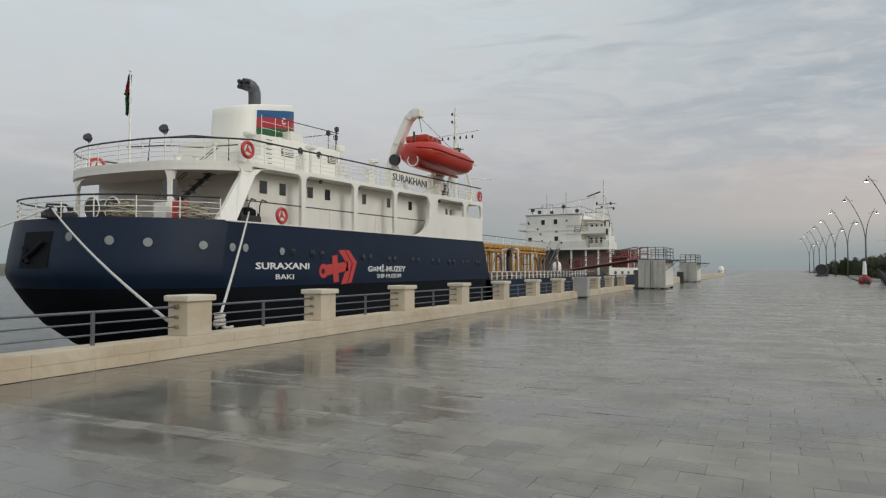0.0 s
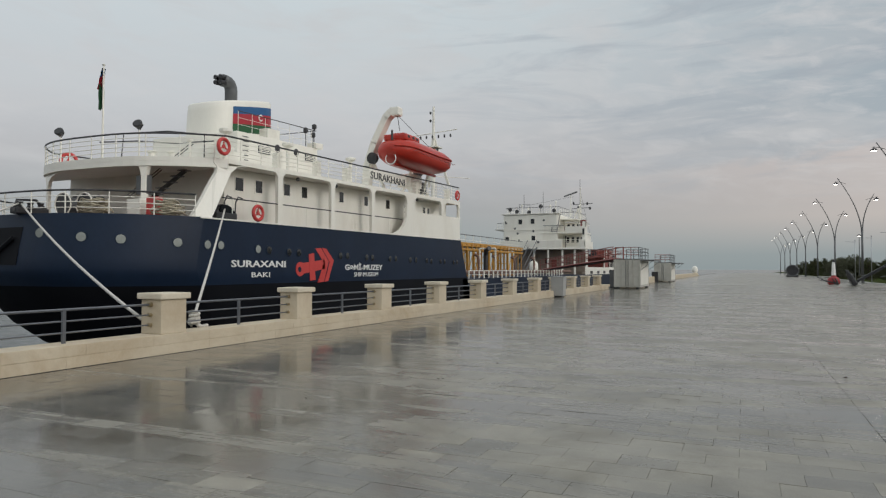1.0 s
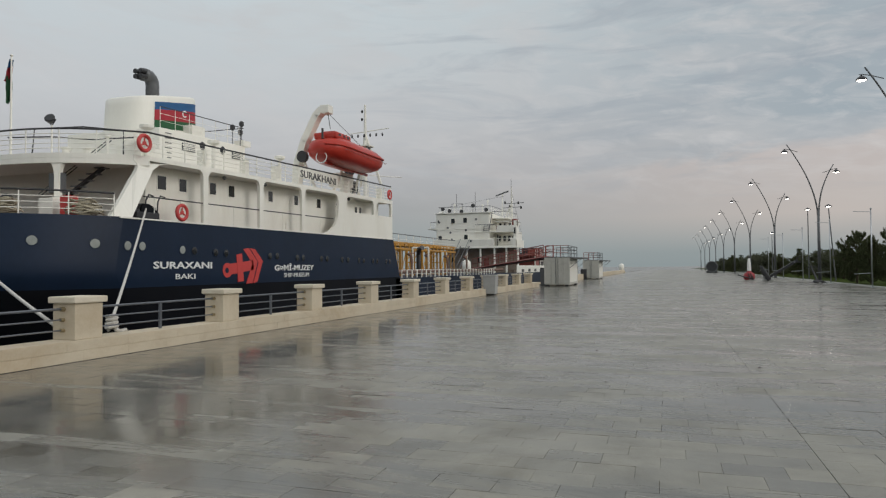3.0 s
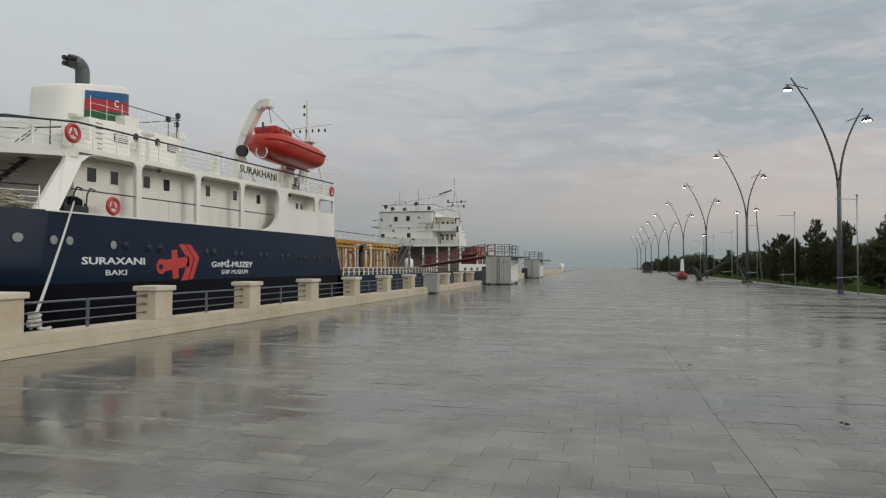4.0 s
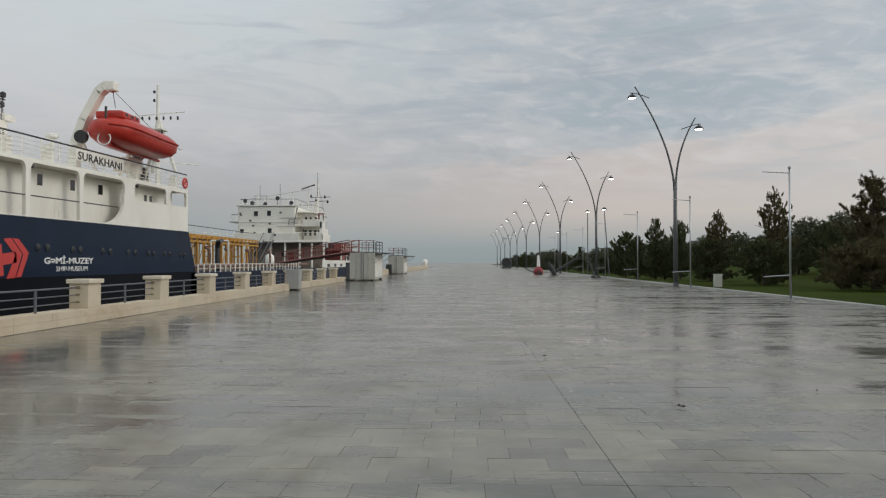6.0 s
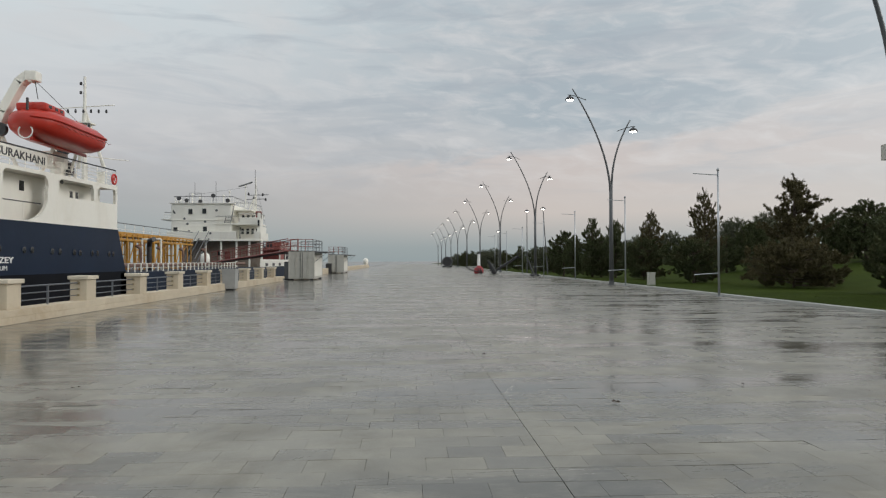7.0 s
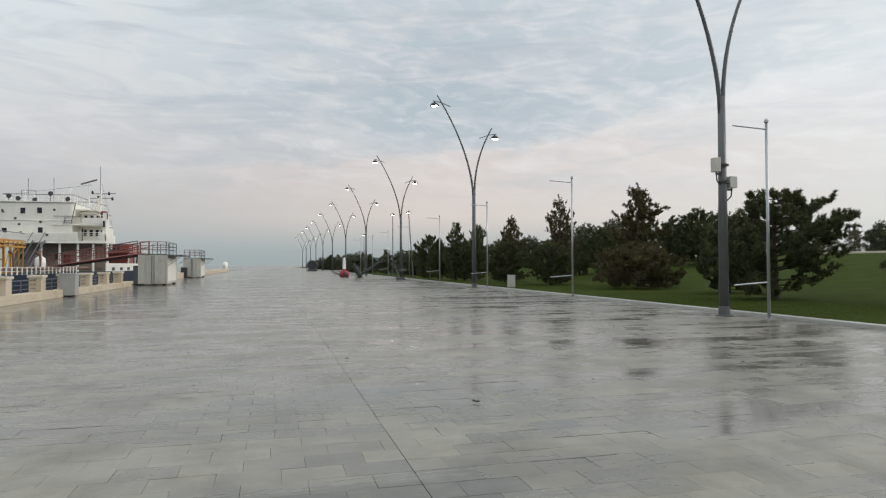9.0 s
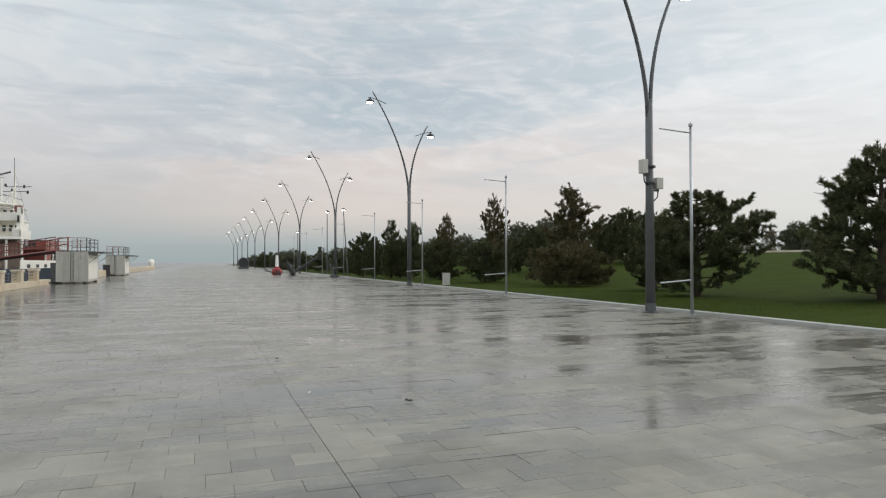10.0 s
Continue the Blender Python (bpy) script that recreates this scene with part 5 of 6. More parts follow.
for x, z0, z1 in ((-29.2, 9.4, 10.6), (-28.2, 9.4, 10.2), (-25.0, 9.4, 10.4), (-24.2, 9.4, 11.0), (-21.0, 8.6, 9.8), (-20.8, 8.6, 10.3)):
    sp("roof_pipe", bar((x, 93.0, z0), (x, 93.0, z1), r=0.06), M_WHITE, **N)
    sp("roof_pipe_head", lathe(bmesh.new(), [(0.06, 0), (0.17, 0.05), (0.14, 0.25), (0.03, 0.3)], 8, pose(x, 93.0, z1)), M_WHITE, **N)
for x0, y0, z0, x1, y1, z1 in ((-22.6, 97, 12.2, -30.5, 91.5, 10.2), (-21.6, 97, 12.8, -24.5, 118, 7.4)):
    sp("aerial_wire", bar((x0, y0, z0), (x1, y1, z1), r=0.018, n=4), M_GREY, **N)
for x in (-29.5, -27.6, -25.6):
    sp("lower_window", B(x - 0.25, 93.06, 2.4, x + 0.25, 93.12, 3.1), M_GLASS, **N)
for y, h in ((112, 2.4), (114.5, 1.8), (117, 2.8)):
    sp("fore_winch", box(box(bmesh.new(), -22.5, y, D, -20.8, y + 1.2, D + h * 0.6, bevel=0.08), -21.9, y + 0.2, D + h * 0.5, -21.3, y + 0.9, D + h, bevel=0.06), M_DARK, **N)
# stairs from the tank deck to the bridge deck
for dx in (0.0, 1.3):
    sp("stair_side", bar((-28.4 + dx, 87.2, D), (-27.4 + dx, 90.0, 4.6), r=0.09, n=4), M_GREY, **N)
    sp("stair_rail", bar((-28.4 + dx, 87.2, D + 1), (-27.4 + dx, 90.0, 5.6), r=0.04), M_GREY, **N)
for k in range(1, 16):
    u = k / 16
    sp("stair_tread", B(-28.4 + u, 87.2 + 2.8 * u - 0.12, D + 3.75 * u, -27.1 + u, 87.2 + 2.8 * u + 0.12, D + 3.75 * u + 0.04), M_GREY, **N)
sp("white_tank", lathe(bmesh.new(), [(0.5, D), (0.55, D + 0.9), (0.5, D + 1.5), (0.2, D + 1.75)], 12, pose(-23.6, 80.0, 0)), M_WHITE, smooth=True, **N)
sp("fin_window", B(-19.9, 90.6, 6.3, -19.7, 90.85, 7.1), M_GLASS, "dark window pane", rise=False)
sp("wing_roof", B(-22.6, 90.9, 7.95, -20.6, 92.6, 8.07, bevel=0.03), M_WHITE, rise=False)
# white side plating of the hull amidships, with dark freeing ports
sp("white_side_plate", B(HX - 0.02, 88.0, D, HX + 0.06, 112.0, D + 1.0, bevel=0.02), M_WHITE, rise=False)
for k in range(4):
    sp("freeing_port", B(HX + 0.05, 91.0 + 4.6 * k, D + 0.1, HX + 0.075, 92.6 + 4.6 * k, D + 0.5), M_DARK, rise=False)
# gear on the fore deck
for x0, y0, z0, x1, y1, z1, m in ((-21.5, 108, 3.4, -19.6, 111, 4.6, M_BROWN), (-23.5, 113, 3.0, -20.4, 117, 4.9, M_DARK), (-22.4, 104, D, -19.4, 107, 3.6, M_BROWN)):
    sp("fore_housing", B(x0, y0, z0, x1, y1, z1, bevel=0.1), m, rise=False)
sp("fore_platform", B(-24, 103, 3.3, -19.2, 118, 3.45, bevel=0.02), M_BROWN, rise=False)
for y in (103.3, 108, 113, 117.6):
    sp("platform_leg", bar((-19.4, y, D), (-19.4, y, 3.3), r=0.1), M_WHITE, rise=False)
rail_run([(-19.3, 103.2), (-19.3, 117.8)], 3.45, 1.0, "fore_rail", M_BROWN, step=1.5, bars=3, rise=False)
# forecastle
sp("forecastle", slab_xy([(-19.6, 120), (-20.4, 128), (-22.2, 135), (-24.2, 140), (-25.8, 140), (-27.8, 135), (-29.6, 128), (-30.4, 120)], 0.85, 3.0), M_WHITE, **N)
sp("forecastle_deck", B(-29.5, 119, 3.0, -20.5, 127, 3.1), M_BROWN, **N)
sp("windlass", box(box(bmesh.new(), -23.5, 122, 3.1, -21.2, 124, 4.1, bevel=0.1), -27, 122, 3.1, -24.6, 124, 4.3, bevel=0.1), M_DARK, **N)
sp("fore_mast", bar((MID_X, 118, D), (MID_X, 118, 7.5), r=0.16, n=8), M_GREY, **N)

# ---------------------------------------------------------------- on the quay


def kiosk(x0, x1, y0, y1, h, label):
    g = thing("container_kiosk", label, "kiosk", "kiosks on the quay", at=(0, 0, 0))
    part("body", B(x0, y0, 0.12, x1, y1, h, bevel=0.02), M_BOX, g)
    n = 4
    for k in range(n + 1):
        xx = x0 + (x1 - x0) * k / n
        w = 0.07 if k in (0, n) else 0.03
        part("front_rib", B(xx - w, y0 - 0.06, 0.14, xx + w, y0, h - 0.02, bevel=0.01), M_BOX, g)
        if k < n:
            for a, b in ((0.06, 0.35), (0.38, 0.67), (0.70, 0.97)):
                part("door_panel", B(xx + 0.08, y0 - 0.03, h * a + 0.06, xx + (x1 - x0) / n - 0.08, y0 - 0.002, h * b, bevel=0.012), M_BOX, g)
    for xx in (x0 + (x1 - x0) * 0.45, x0 + (x1 - x0) * 0.55):
        part("lock_rod", bar((xx, y0 - 0.08, 0.2), (xx, y0 - 0.08, h - 0.1), r=0.018), M_GREY, g)
    part("side_panel", B(x1, y0 + 0.5, 0.3, x1 + 0.02, y1 - 0.6, h - 0.3, bevel=0.008), M_WHITE, g, "pale side panel")
    part("awning", B(x1, y0 + 0.3, h - 0.12, x1 + 1.1, y1 - 0.3, h - 0.02, bevel=0.02, m=Matrix.Identity(4)), M_GREY, g, "dark folding awning")
    for yy in (y0 + 0.5, y1 - 0.5):
        part("awning_strut", bar((x1 + 0.02, yy, h - 0.9), (x1 + 1.0, yy, h - 0.12), r=0.02), M_GREY, g)
    for xx in (x0 + 0.2, x1 - 0.2):
        for yy in (y0 + 0.2, y1 - 0.2):
            part("foot", B(xx - 0.12, yy - 0.12, 0, xx + 0.12, yy + 0.12, 0.12), M_DARK, g)
    part("roof_plate", B(x0 - 0.03, y0 - 0.05, h, x1 + 0.03, y1 + 0.03, h + 0.04), M_GREY, g)
    # railing on the roof
    c = [(x0 + 0.05, y0), (x1 - 0.05, y0), (x1 - 0.05, y1), (x0 + 0.05, y1)]
    for a, b in ((0, 1), (1, 2), (2, 3)):
        for z in (0.35, 0.65, 0.95):
            part("roof_rail", bar((*c[a], h + 0.04 + z), (*c[b], h + 0.04 + z), r=0.025), M_BROWN if a == 0 else M_GREY, g)
        for k in range(4):
            u = k / 3
            p = (c[a][0] + (c[b][0] - c[a][0]) * u, c[a][1] + (c[b][1] - c[a][1]) * u)
            part("roof_post", bar((*p, h + 0.03), (*p, h + 1.0), r=0.03), M_BROWN if a == 0 else M_GREY, g)
    return g


kiosk(-9.75, -7.75, 56.6, 62.4, 2.42, "pale grey ribbed container kiosk with a railed roof")
kiosk(-10.1, -8.2, 87.0, 93.0, 2.42, "smaller pale grey container kiosk with a railed roof")
# dark box filling the dark strip between wall end and kiosk
door = thing("dark_cabinet", "dark upright box beside the container kiosk", "cabinet", at=(-10.05, 57.6, 0))
part("body", B(-0.2, -0.6, 0, 0.25, 0.6, 1.55, bevel=0.02), M_DARK, door)
part("door_leaf", B(-0.18, -0.615, 0.1, 0.22, -0.6, 1.45), M_GREY, door)
crate = thing("dark_crate", "dark crate standing beside the far kiosk", "crate", at=(-9.9, 85.6, 0))
part("body", B(-0.35, -0.35, 0, 0.35, 0.35, 1.3, bevel=0.03), M_DARK, crate)

# gangway from the deck to the first kiosk's roof
gang = thing("gangway", "red oxide steel gangway from ship to quay", "gangway")
ga, gb = Vector((-19.6, 70.5, 1.5)), Vector((-9.75, 58.4, 2.46))
gd = gb - ga
gs = Vector((gd.y, -gd.x, 0)).normalized() * 0.5
for s in (-1, 1):
    part("stringer", bar(ga + gs * s, gb + gs * s, r=0.085, n=4), M_BROWN, gang)
    for z in (0.55, 1.05):
        part("hand_rail", bar(ga + gs * s + Vector((0, 0, z)), gb + gs * s + Vector((0, 0, z)), r=0.04), M_BROWN, gang)
    for k in range(13):
        p = ga + gd * k / 12 + gs * s
        part("rail_post", bar(p, p + Vector((0, 0, 1.05)), r=0.03), M_BROWN, gang)
bmx = bmesh.new()
tube(bmx, [ga, gb], 0.05, 4)
for k in range(30):
    p = ga + gd * (k + 0.5) / 30
    tube(bmx, [p - gs, p + gs], 0.06, 4)
part("walkway", bmx, M_GREY, gang)
bin_ = thing("litter_bin", "tapered grey metal litter bin on the paving", "bin", at=(-9.7, 37.9, 0))
part("body", lathe(bmesh.new(), [(0.44, 0.08), (0.46, 0.1), (0.51, 1.08), (0.51, 1.12), (0.46, 1.12), (0.44, 0.9)], 4, pose(0, 0, 0, 0, 0, 45)), M_BIN, bin_)
part("lid", B(-0.39, -0.39, 1.12, 0.39, 0.39, 1.18, bevel=0.03), M_BIN, bin_)
part("base", B(-0.24, -0.24, 0, 0.24, 0.24, 0.09, bevel=0.01), M_DARK, bin_)
part("latch", B(0.28, -0.05, 0.7, 0.34, 0.05, 0.8), M_DARK, bin_)
post = thing("service_post", "short pale concrete service post on the lawn", "post", at=(15.3, 41.5, 0.03))
part("body", B(-0.2, -0.2, 0, 0.2, 0.2, 0.75, bevel=0.02), M_BOX, post)
part("cover", B(-0.22, -0.22, 0.75, 0.22, 0.22, 0.8, bevel=0.015), M_BOX, post)
part("door_leaf", B(-0.15, -0.215, 0.1, 0.15, -0.2, 0.65), M_BOX, post)

# sea relics on show
buoy = thing("navigation_buoy", "red navigation buoy with a white daymark on show", "buoy", at=(8.8, 82.5, 0))
part("float", lathe(bmesh.new(), [(0.45, 0.0), (0.58, 0.1), (0.60, 0.5), (0.5, 0.72), (0.3, 0.82)], 20), M_SIGN2, buoy, "dark red round float", smooth=True)
part("tower", lathe(bmesh.new(), [(0.3, 0.8), (0.22, 0.95), (0.22, 1.0)], 14), M_SIGN2, buoy)
part("daymark", lathe(bmesh.new(), [(0.21, 1.0), (0.17, 2.0), (0.12, 2.4)], 14), M_LETTER, buoy, "white tapered tower")
part("lantern", lathe(bmesh.new(), [(0.08, 2.4), (0.11, 2.45), (0.11, 2.6), (0.0, 2.7)], 10), M_DARK, buoy)


def anchor(at, turn, tilt, size, label):
    g = thing("ship_anchor", label, "anchor", "anchors on show", at=at, turn=turn)
    m = pose(0, 0, 0.45 * size, 0, -tilt, 0)
    part("shank", B(-0.2 * size, -0.14 * size, -0.14 * size, 3.3 * size, 0.14 * size, 0.14 * size, bevel=0.04, m=m), M_DARK, g)
    part("crown", B(-0.45 * size, -0.7 * size, -0.25 * size, 0.0, 0.7 * size, 0.25 * size, bevel=0.08, m=m), M_DARK, g)
    for s in (-1, 1):
        bm = bmesh.new()
        lathe(bm, [(0.24 * size, 0), (0.2 * size, 0.7 * size), (0.04, 1.5 * size)], 6, m @ pose(-0.2 * size, s * 0.62 * size, 0, 0, 70 - 2 * tilt, 0))
        part("fluke", bm, M_DARK, g)
    part("ring", tube(bmesh.new(), [m @ Vector((3.45 * size + 0.28 * size * math.cos(a), 0, 0.28 * size * math.sin(a))) for a in (2 * math.pi * k / 14 for k in range(14))], 0.05 * size, 6, closed=True), M_DARK, g)
    part("stock", bar(m @ Vector((2.9 * size, -0.8 * size, 0)), m @ Vector((2.9 * size, 0.8 * size, 0)), r=0.07 * size), M_DARK, g)
    part("plinth", B(-0.7 * size, -0.4 * size, 0, 0.4 * size, 0.4 * size, 0.2 * size, bevel=0.02), M_KERB, g, "pale stone plinth")
    return g


anchor((9.9, 75.4, 0), 0, 32, 0.95, "black iron ship anchor propped on a plinth")
anchor((12.7, 67.2, 0), 110, 55, 0.5, "small dark iron anchor beside the lawn")
anchor((8.6, 79.0, 0), 200, 15, 0.45, "small dark iron anchor lying on paving")
mine = thing("old_boiler", "black round iron boiler end on show", "boiler", at=(9.7, 165, 0))
part("drum", tube(bmesh.new(), [(0, -0.8, 1.35), (0, 0.8, 1.35)], 1.2, 22), M_DARK, mine)
part("rim", tube(bmesh.new(), [(1.2 * math.cos(a), -0.82, 1.35 + 1.2 * math.sin(a)) for a in (2 * math.pi * k / 22 for k in range(22))], 0.12, 6, closed=True), M_GREY, mine)
part("cradle", B(-1.2, -0.7, 0, 1.2, 0.7, 0.35, bevel=0.03), M_DARK, mine)
bench = thing("stone_bench", "low pale stone bench near the lawn edge", "bench", at=(12.4, 128, 0))
part("seat", B(-1.0, -0.3, 0.35, 1.0, 0.3, 0.5, bevel=0.03), M_KERB, bench)
for s in (-0.7, 0.7):
    part("leg", B(s - 0.12, -0.25, 0, s + 0.12, 0.25, 0.35), M_KERB, bench)


def park_lamp(x, y, h, lean=0.0):
    g = thing("park_lamp", "slim grey park lamp with a lit white globe", "park lamp", "park lamps in the lawn", at=(x, y, 0.05))
    part("pole", bar((0, 0, 0), (lean, 0, h), r=[0.07, 0.045], n=8), M_LAMP, g)
    part("shade", lathe(bmesh.new(), [(0.05, 0.3), (0.32, 0.1), (0.30, 0.05)], 12, pose(lean, 0, h)), M_DARK, g)
    part("globe", lathe(bmesh.new(), [(0.06, -0.02), (0.2, 0.02), (0.2, 0.08)], 12, pose(lean, 0, h)), M_LIT, g, "lit globe")


park_lamp(14.9, 83.0, 7.6)
park_lamp(15.6, 74.0, 7.2, -0.5)
park_lamp(16.0, 118.0, 6.6)

# ---------------------------------------------------------------- trees


def pine_mesh(name, h, w, seed, style, material, tufts, needle=0.165):
    """Needle tufts along whorled limbs; every tuft is a small brush of blades."""
    rg = np.random.RandomState(seed)
    centres, dirs = [], []
    limbs = []
    levels = int(8 + h * 2.6)
    for i in range(levels):
        u = (i + 0.6) / levels
        if style == "cone":
            reach = w / 2 * ((1 - u ** 1.7) ** 0.8) * (0.42 + 0.75 * rg.rand()) + 0.32
        elif style == "bush":
            reach = w / 2 * (1 - u ** 2.2) ** 0.6 * (0.8 + 0.35 * rg.rand()) + 0.1
        else:
            reach = w / 2 * min(1.0, 0.72 + 1.2 * u) * (1 - max(0, u - 0.35) / 0.65) ** 0.55 * (0.6 + 0.65 * rg.rand()) + 0.2
        for k in range(rg.randint(6, 11)):
            a = rg.rand() * 2 * math.pi
            r = reach * (0.65 + 0.45 * rg.rand())
            z0 = h * (0.02 + 0.90 * u)
            lift = r * (0.15 + 0.35 * rg.rand()) * (1 if style != "bush" else 0.5) * min(1.0, 0.1 + 2.4 * u)
            base = np.array([0, 0, z0])
            tip = np.array([math.cos(a) * r, math.sin(a) * r, min(h, z0 + lift)])
            limbs.append((base, tip))
    limbs.append((np.array([0, 0, h * 0.8]), np.array([0.05, 0.0, h])))
    weights = np.array([np.linalg.norm(t - b) ** 1.5 + 0.1 for b, t in limbs])
    weights /= weights.sum()
    for (b, t), share in zip(limbs, weights):
        n = max(4, int(tufts * share))
        L = np.linalg.norm(t - b)
        side = np.cross(t - b, [0, 0, 1])
        side = side / (np.linalg.norm(side) + 1e-6)
        shoots = []
        for q in range(max(2, n // 16)):
            s = 0.18 + 0.82 * rg.rand() ** 0.7
            root = b + (t - b) * s + side * rg.randn() * 0.12 * L * (1.2 - s)
            aim = (t - b) / (L + 1e-6) * 0.7 + rg.randn(3) * 0.4 + np.array([0, 0, 0.55])
            shoots.append((root, aim / np.linalg.norm(aim), needle * (1.6 + 1.6 * rg.rand())))
        for q in range(n):
            root, aim, long = shoots[q % len(shoots)]
            p = root + aim * long * rg.rand() + rg.randn(3) * 0.03
            if p[2] < 0.12:
                p[2] = 0.12 + 0.2 * rg.rand()
            centres.append(p)
            d = aim * 0.9 + rg.randn(3) * 0.45
            dirs.append(d / np.linalg.norm(d))
    C, Dv = np.array(centres), np.array(dirs)
    per = 13
    C, Dv = np.repeat(C, per, 0), np.repeat(Dv, per, 0)
    n = len(C)
    out = Dv * 0.9 + rg.randn(n, 3) * 0.6
    out /= np.linalg.norm(out, axis=1)[:, None]
    length = needle * (0.6 + 0.7 * rg.rand(n))[:, None]
    wid = np.cross(out, rg.randn(n, 3))
    wid /= np.linalg.norm(wid, axis=1)[:, None] + 1e-6
    wid *= needle * 0.10
    start = C + Dv * (rg.rand(n)[:, None] - 0.5) * needle * 0.7
    V = np.empty((n * 3, 3))
    V[0::3], V[1::3], V[2::3] = start - wid, start + wid, start + out * length
    V[:, 2] = np.maximum(V[:, 2], 0.03)
    me = bpy.data.meshes.new(name)
    me.from_pydata(V.tolist(), [], np.arange(n * 3).reshape(-1, 3).tolist())
    me.materials.append(material)
    bm = bmesh.new()
    tube(bm, [(0, 0, 0), (0.03, 0, h * 0.5), (0.04, 0.0, h * 0.92)], [0.035 * h, 0.022 * h, 0.02], 8)
    for b, t in limbs[::2]:
        tube(bm, [Vector(b), Vector((b + t) / 2) - Vector((0, 0, 0.04)), Vector(t)], [0.035, 0.022, 0.008], 4)
    return me, mesh_of(bm, "trunk", M_BARK)


def tree(name, label, meshes, at, scale=1.0, turn=0.0, group="pines on the lawn", sz=1.0):
    at = (at[0], at[1], lawn_z(at[0], at[1]) - 0.02)
    g = thing(name, label, "tree", group, at=at)
    g.matrix_basis = pose(*at, 0, 0, turn) @ Matrix.Diagonal((scale, scale, scale * sz, 1))
    part("crown", meshes[0], None, g)
    part("trunk", meshes[1], None, g)
    return g


PINE_ROUND = pine_mesh("crown", 5.0, 5.0, 11, "round", M_PINE, 10500)
PINE_TALL = pine_mesh("crown", 5.6, 4.8, 12, "round", M_PINE, 10500)
PINE_CONE = pine_mesh("crown", 6.2, 4.6, 13, "cone", M_PINE2, 7500)
PINE_THIN = pine_mesh("crown", 5.6, 3.2, 14, "cone", M_PINE, 5000)
PINE_BROWN = pine_mesh("crown", 6.2, 4.8, 15, "round", M_PINE2, 5500)
BUSH = pine_mesh("crown", 2.5, 5.6, 16, "bush", M_PINE2, 6500)
LOW = pine_mesh("crown", 4.6, 5.2, 17, "bush", M_FARTREE, 1800, 0.4)
BARE = pine_mesh("crown", 6.5, 5.0, 18, "round", M_BARE, 500, 0.4)
DARK_P = "dark green pine with dense foliage down to the grass"
BROWN_P = "brownish green pine standing on the lawn"
tree("pine_tree", DARK_P, PINE_TALL, (23.4, 17.8, 0), 1.02, 30, sz=1.0)
tree("pine_tree", DARK_P, PINE_ROUND, (20.4, 23.9, 0), 0.98, 200, sz=0.94)
tree("pine_tree", DARK_P, PINE_TALL, (22.1, 29.0, 0), 0.61, 80, sz=1.17)
tree("pine_bush", "low spreading brownish pine bush on the lawn", BUSH, (21.0, 35.6, 0), 0.93, 40, sz=1.10)
tree("pine_tree", BROWN_P, PINE_CONE, (23.6, 39.9, 0), 0.90, 10, sz=1.18)
tree("pine_tree", DARK_P, PINE_ROUND, (27.2, 51.6, 0), 0.50, 100, sz=1.68)
tree("pine_tree", BROWN_P, PINE_BROWN, (20.7, 45.9, 0), 0.55, 20, sz=1.88)
tree("pine_tree", DARK_P, PINE_ROUND, (19.3, 44.4, 0), 0.73, 70, sz=0.83)
tree("pine_tree", DARK_P, PINE_CONE, (19.8, 53.8, 0), 0.55, 120, sz=1.63)
tree("pine_tree", DARK_P, PINE_ROUND, (19.0, 53.1, 0), 0.79, 320, sz=0.85)
tree("pine_tree", DARK_P, PINE_TALL, (18.4, 58.5, 0), 0.41, 150, sz=2.24)
tree("pine_tree", BROWN_P, PINE_THIN, (17.0, 61.0, 0), 0.64, 250, sz=1.53)
tree("pine_tree", DARK_P, PINE_ROUND, (17.5, 59.9, 0), 0.73, 15, sz=0.99)
tree("pine_tree", DARK_P, PINE_ROUND, (15.2, 64.6, 0), 0.56, 280, sz=1.59)
tree("pine_tree", DARK_P, PINE_TALL, (15.7, 62.4, 0), 0.44, 200, sz=1.62)
tree("pine_tree", DARK_P, PINE_TALL, (37.1, 52.6, 0), 0.84, 90, sz=1.08)
tree("pine_tree", DARK_P, PINE_ROUND, (36.6, 55.3, 0), 0.62, 10, sz=1.41)
tree("pine_tree", DARK_P, PINE_TALL, (37.5, 49.8, 0), 0.66, 180, sz=1.12)
tree("pine_tree", DARK_P, PINE_ROUND, (31.5, 58.4, 0), 0.48, 210, sz=1.45)
tree("pine_tree", DARK_P, PINE_TALL, (28.1, 57.9, 0), 0.58, 290, sz=1.03)
rt = random.Random(9)
for k in range(22):
    yy = 82 + k * 6.0 + rt.uniform(-2, 2)
    xx = 17.0 + rt.uniform(0, 5.0) - 0.01 * yy
    tree("pine_tree", "small dark pine in the row along the lawn", rt.choice((LOW, PINE_ROUND, PINE_THIN, LOW)), (xx, yy, 0.05), rt.uniform(0.55, 0.78), rt.uniform(0, 360), "row of pines further off")
for k in range(16):
    d, s = rt.uniform(82, 105), -0.05 + 0.62 * k / 15
    fx, fy = 0.34 + 0.94 * s, 0.94 - 0.34 * s
    bare = k in (9, 10, 11, 12, 13)
    tree("autumn_tree" if bare else "park_tree", "thin pale autumn tree beyond the lawn" if bare else "dark rounded park tree beyond the lawn", BARE if bare else LOW,
         (fx * d, fy * d, 0.3), rt.uniform(0.55, 0.75) if bare else rt.uniform(0.7, 1.0), rt.uniform(0, 360), "trees beyond the lawn")

# pale path and far buildings beyond the lawn
pt = thing("pavement_path", "low pale stone edging of a path across the lawn", "path", kind="structure")


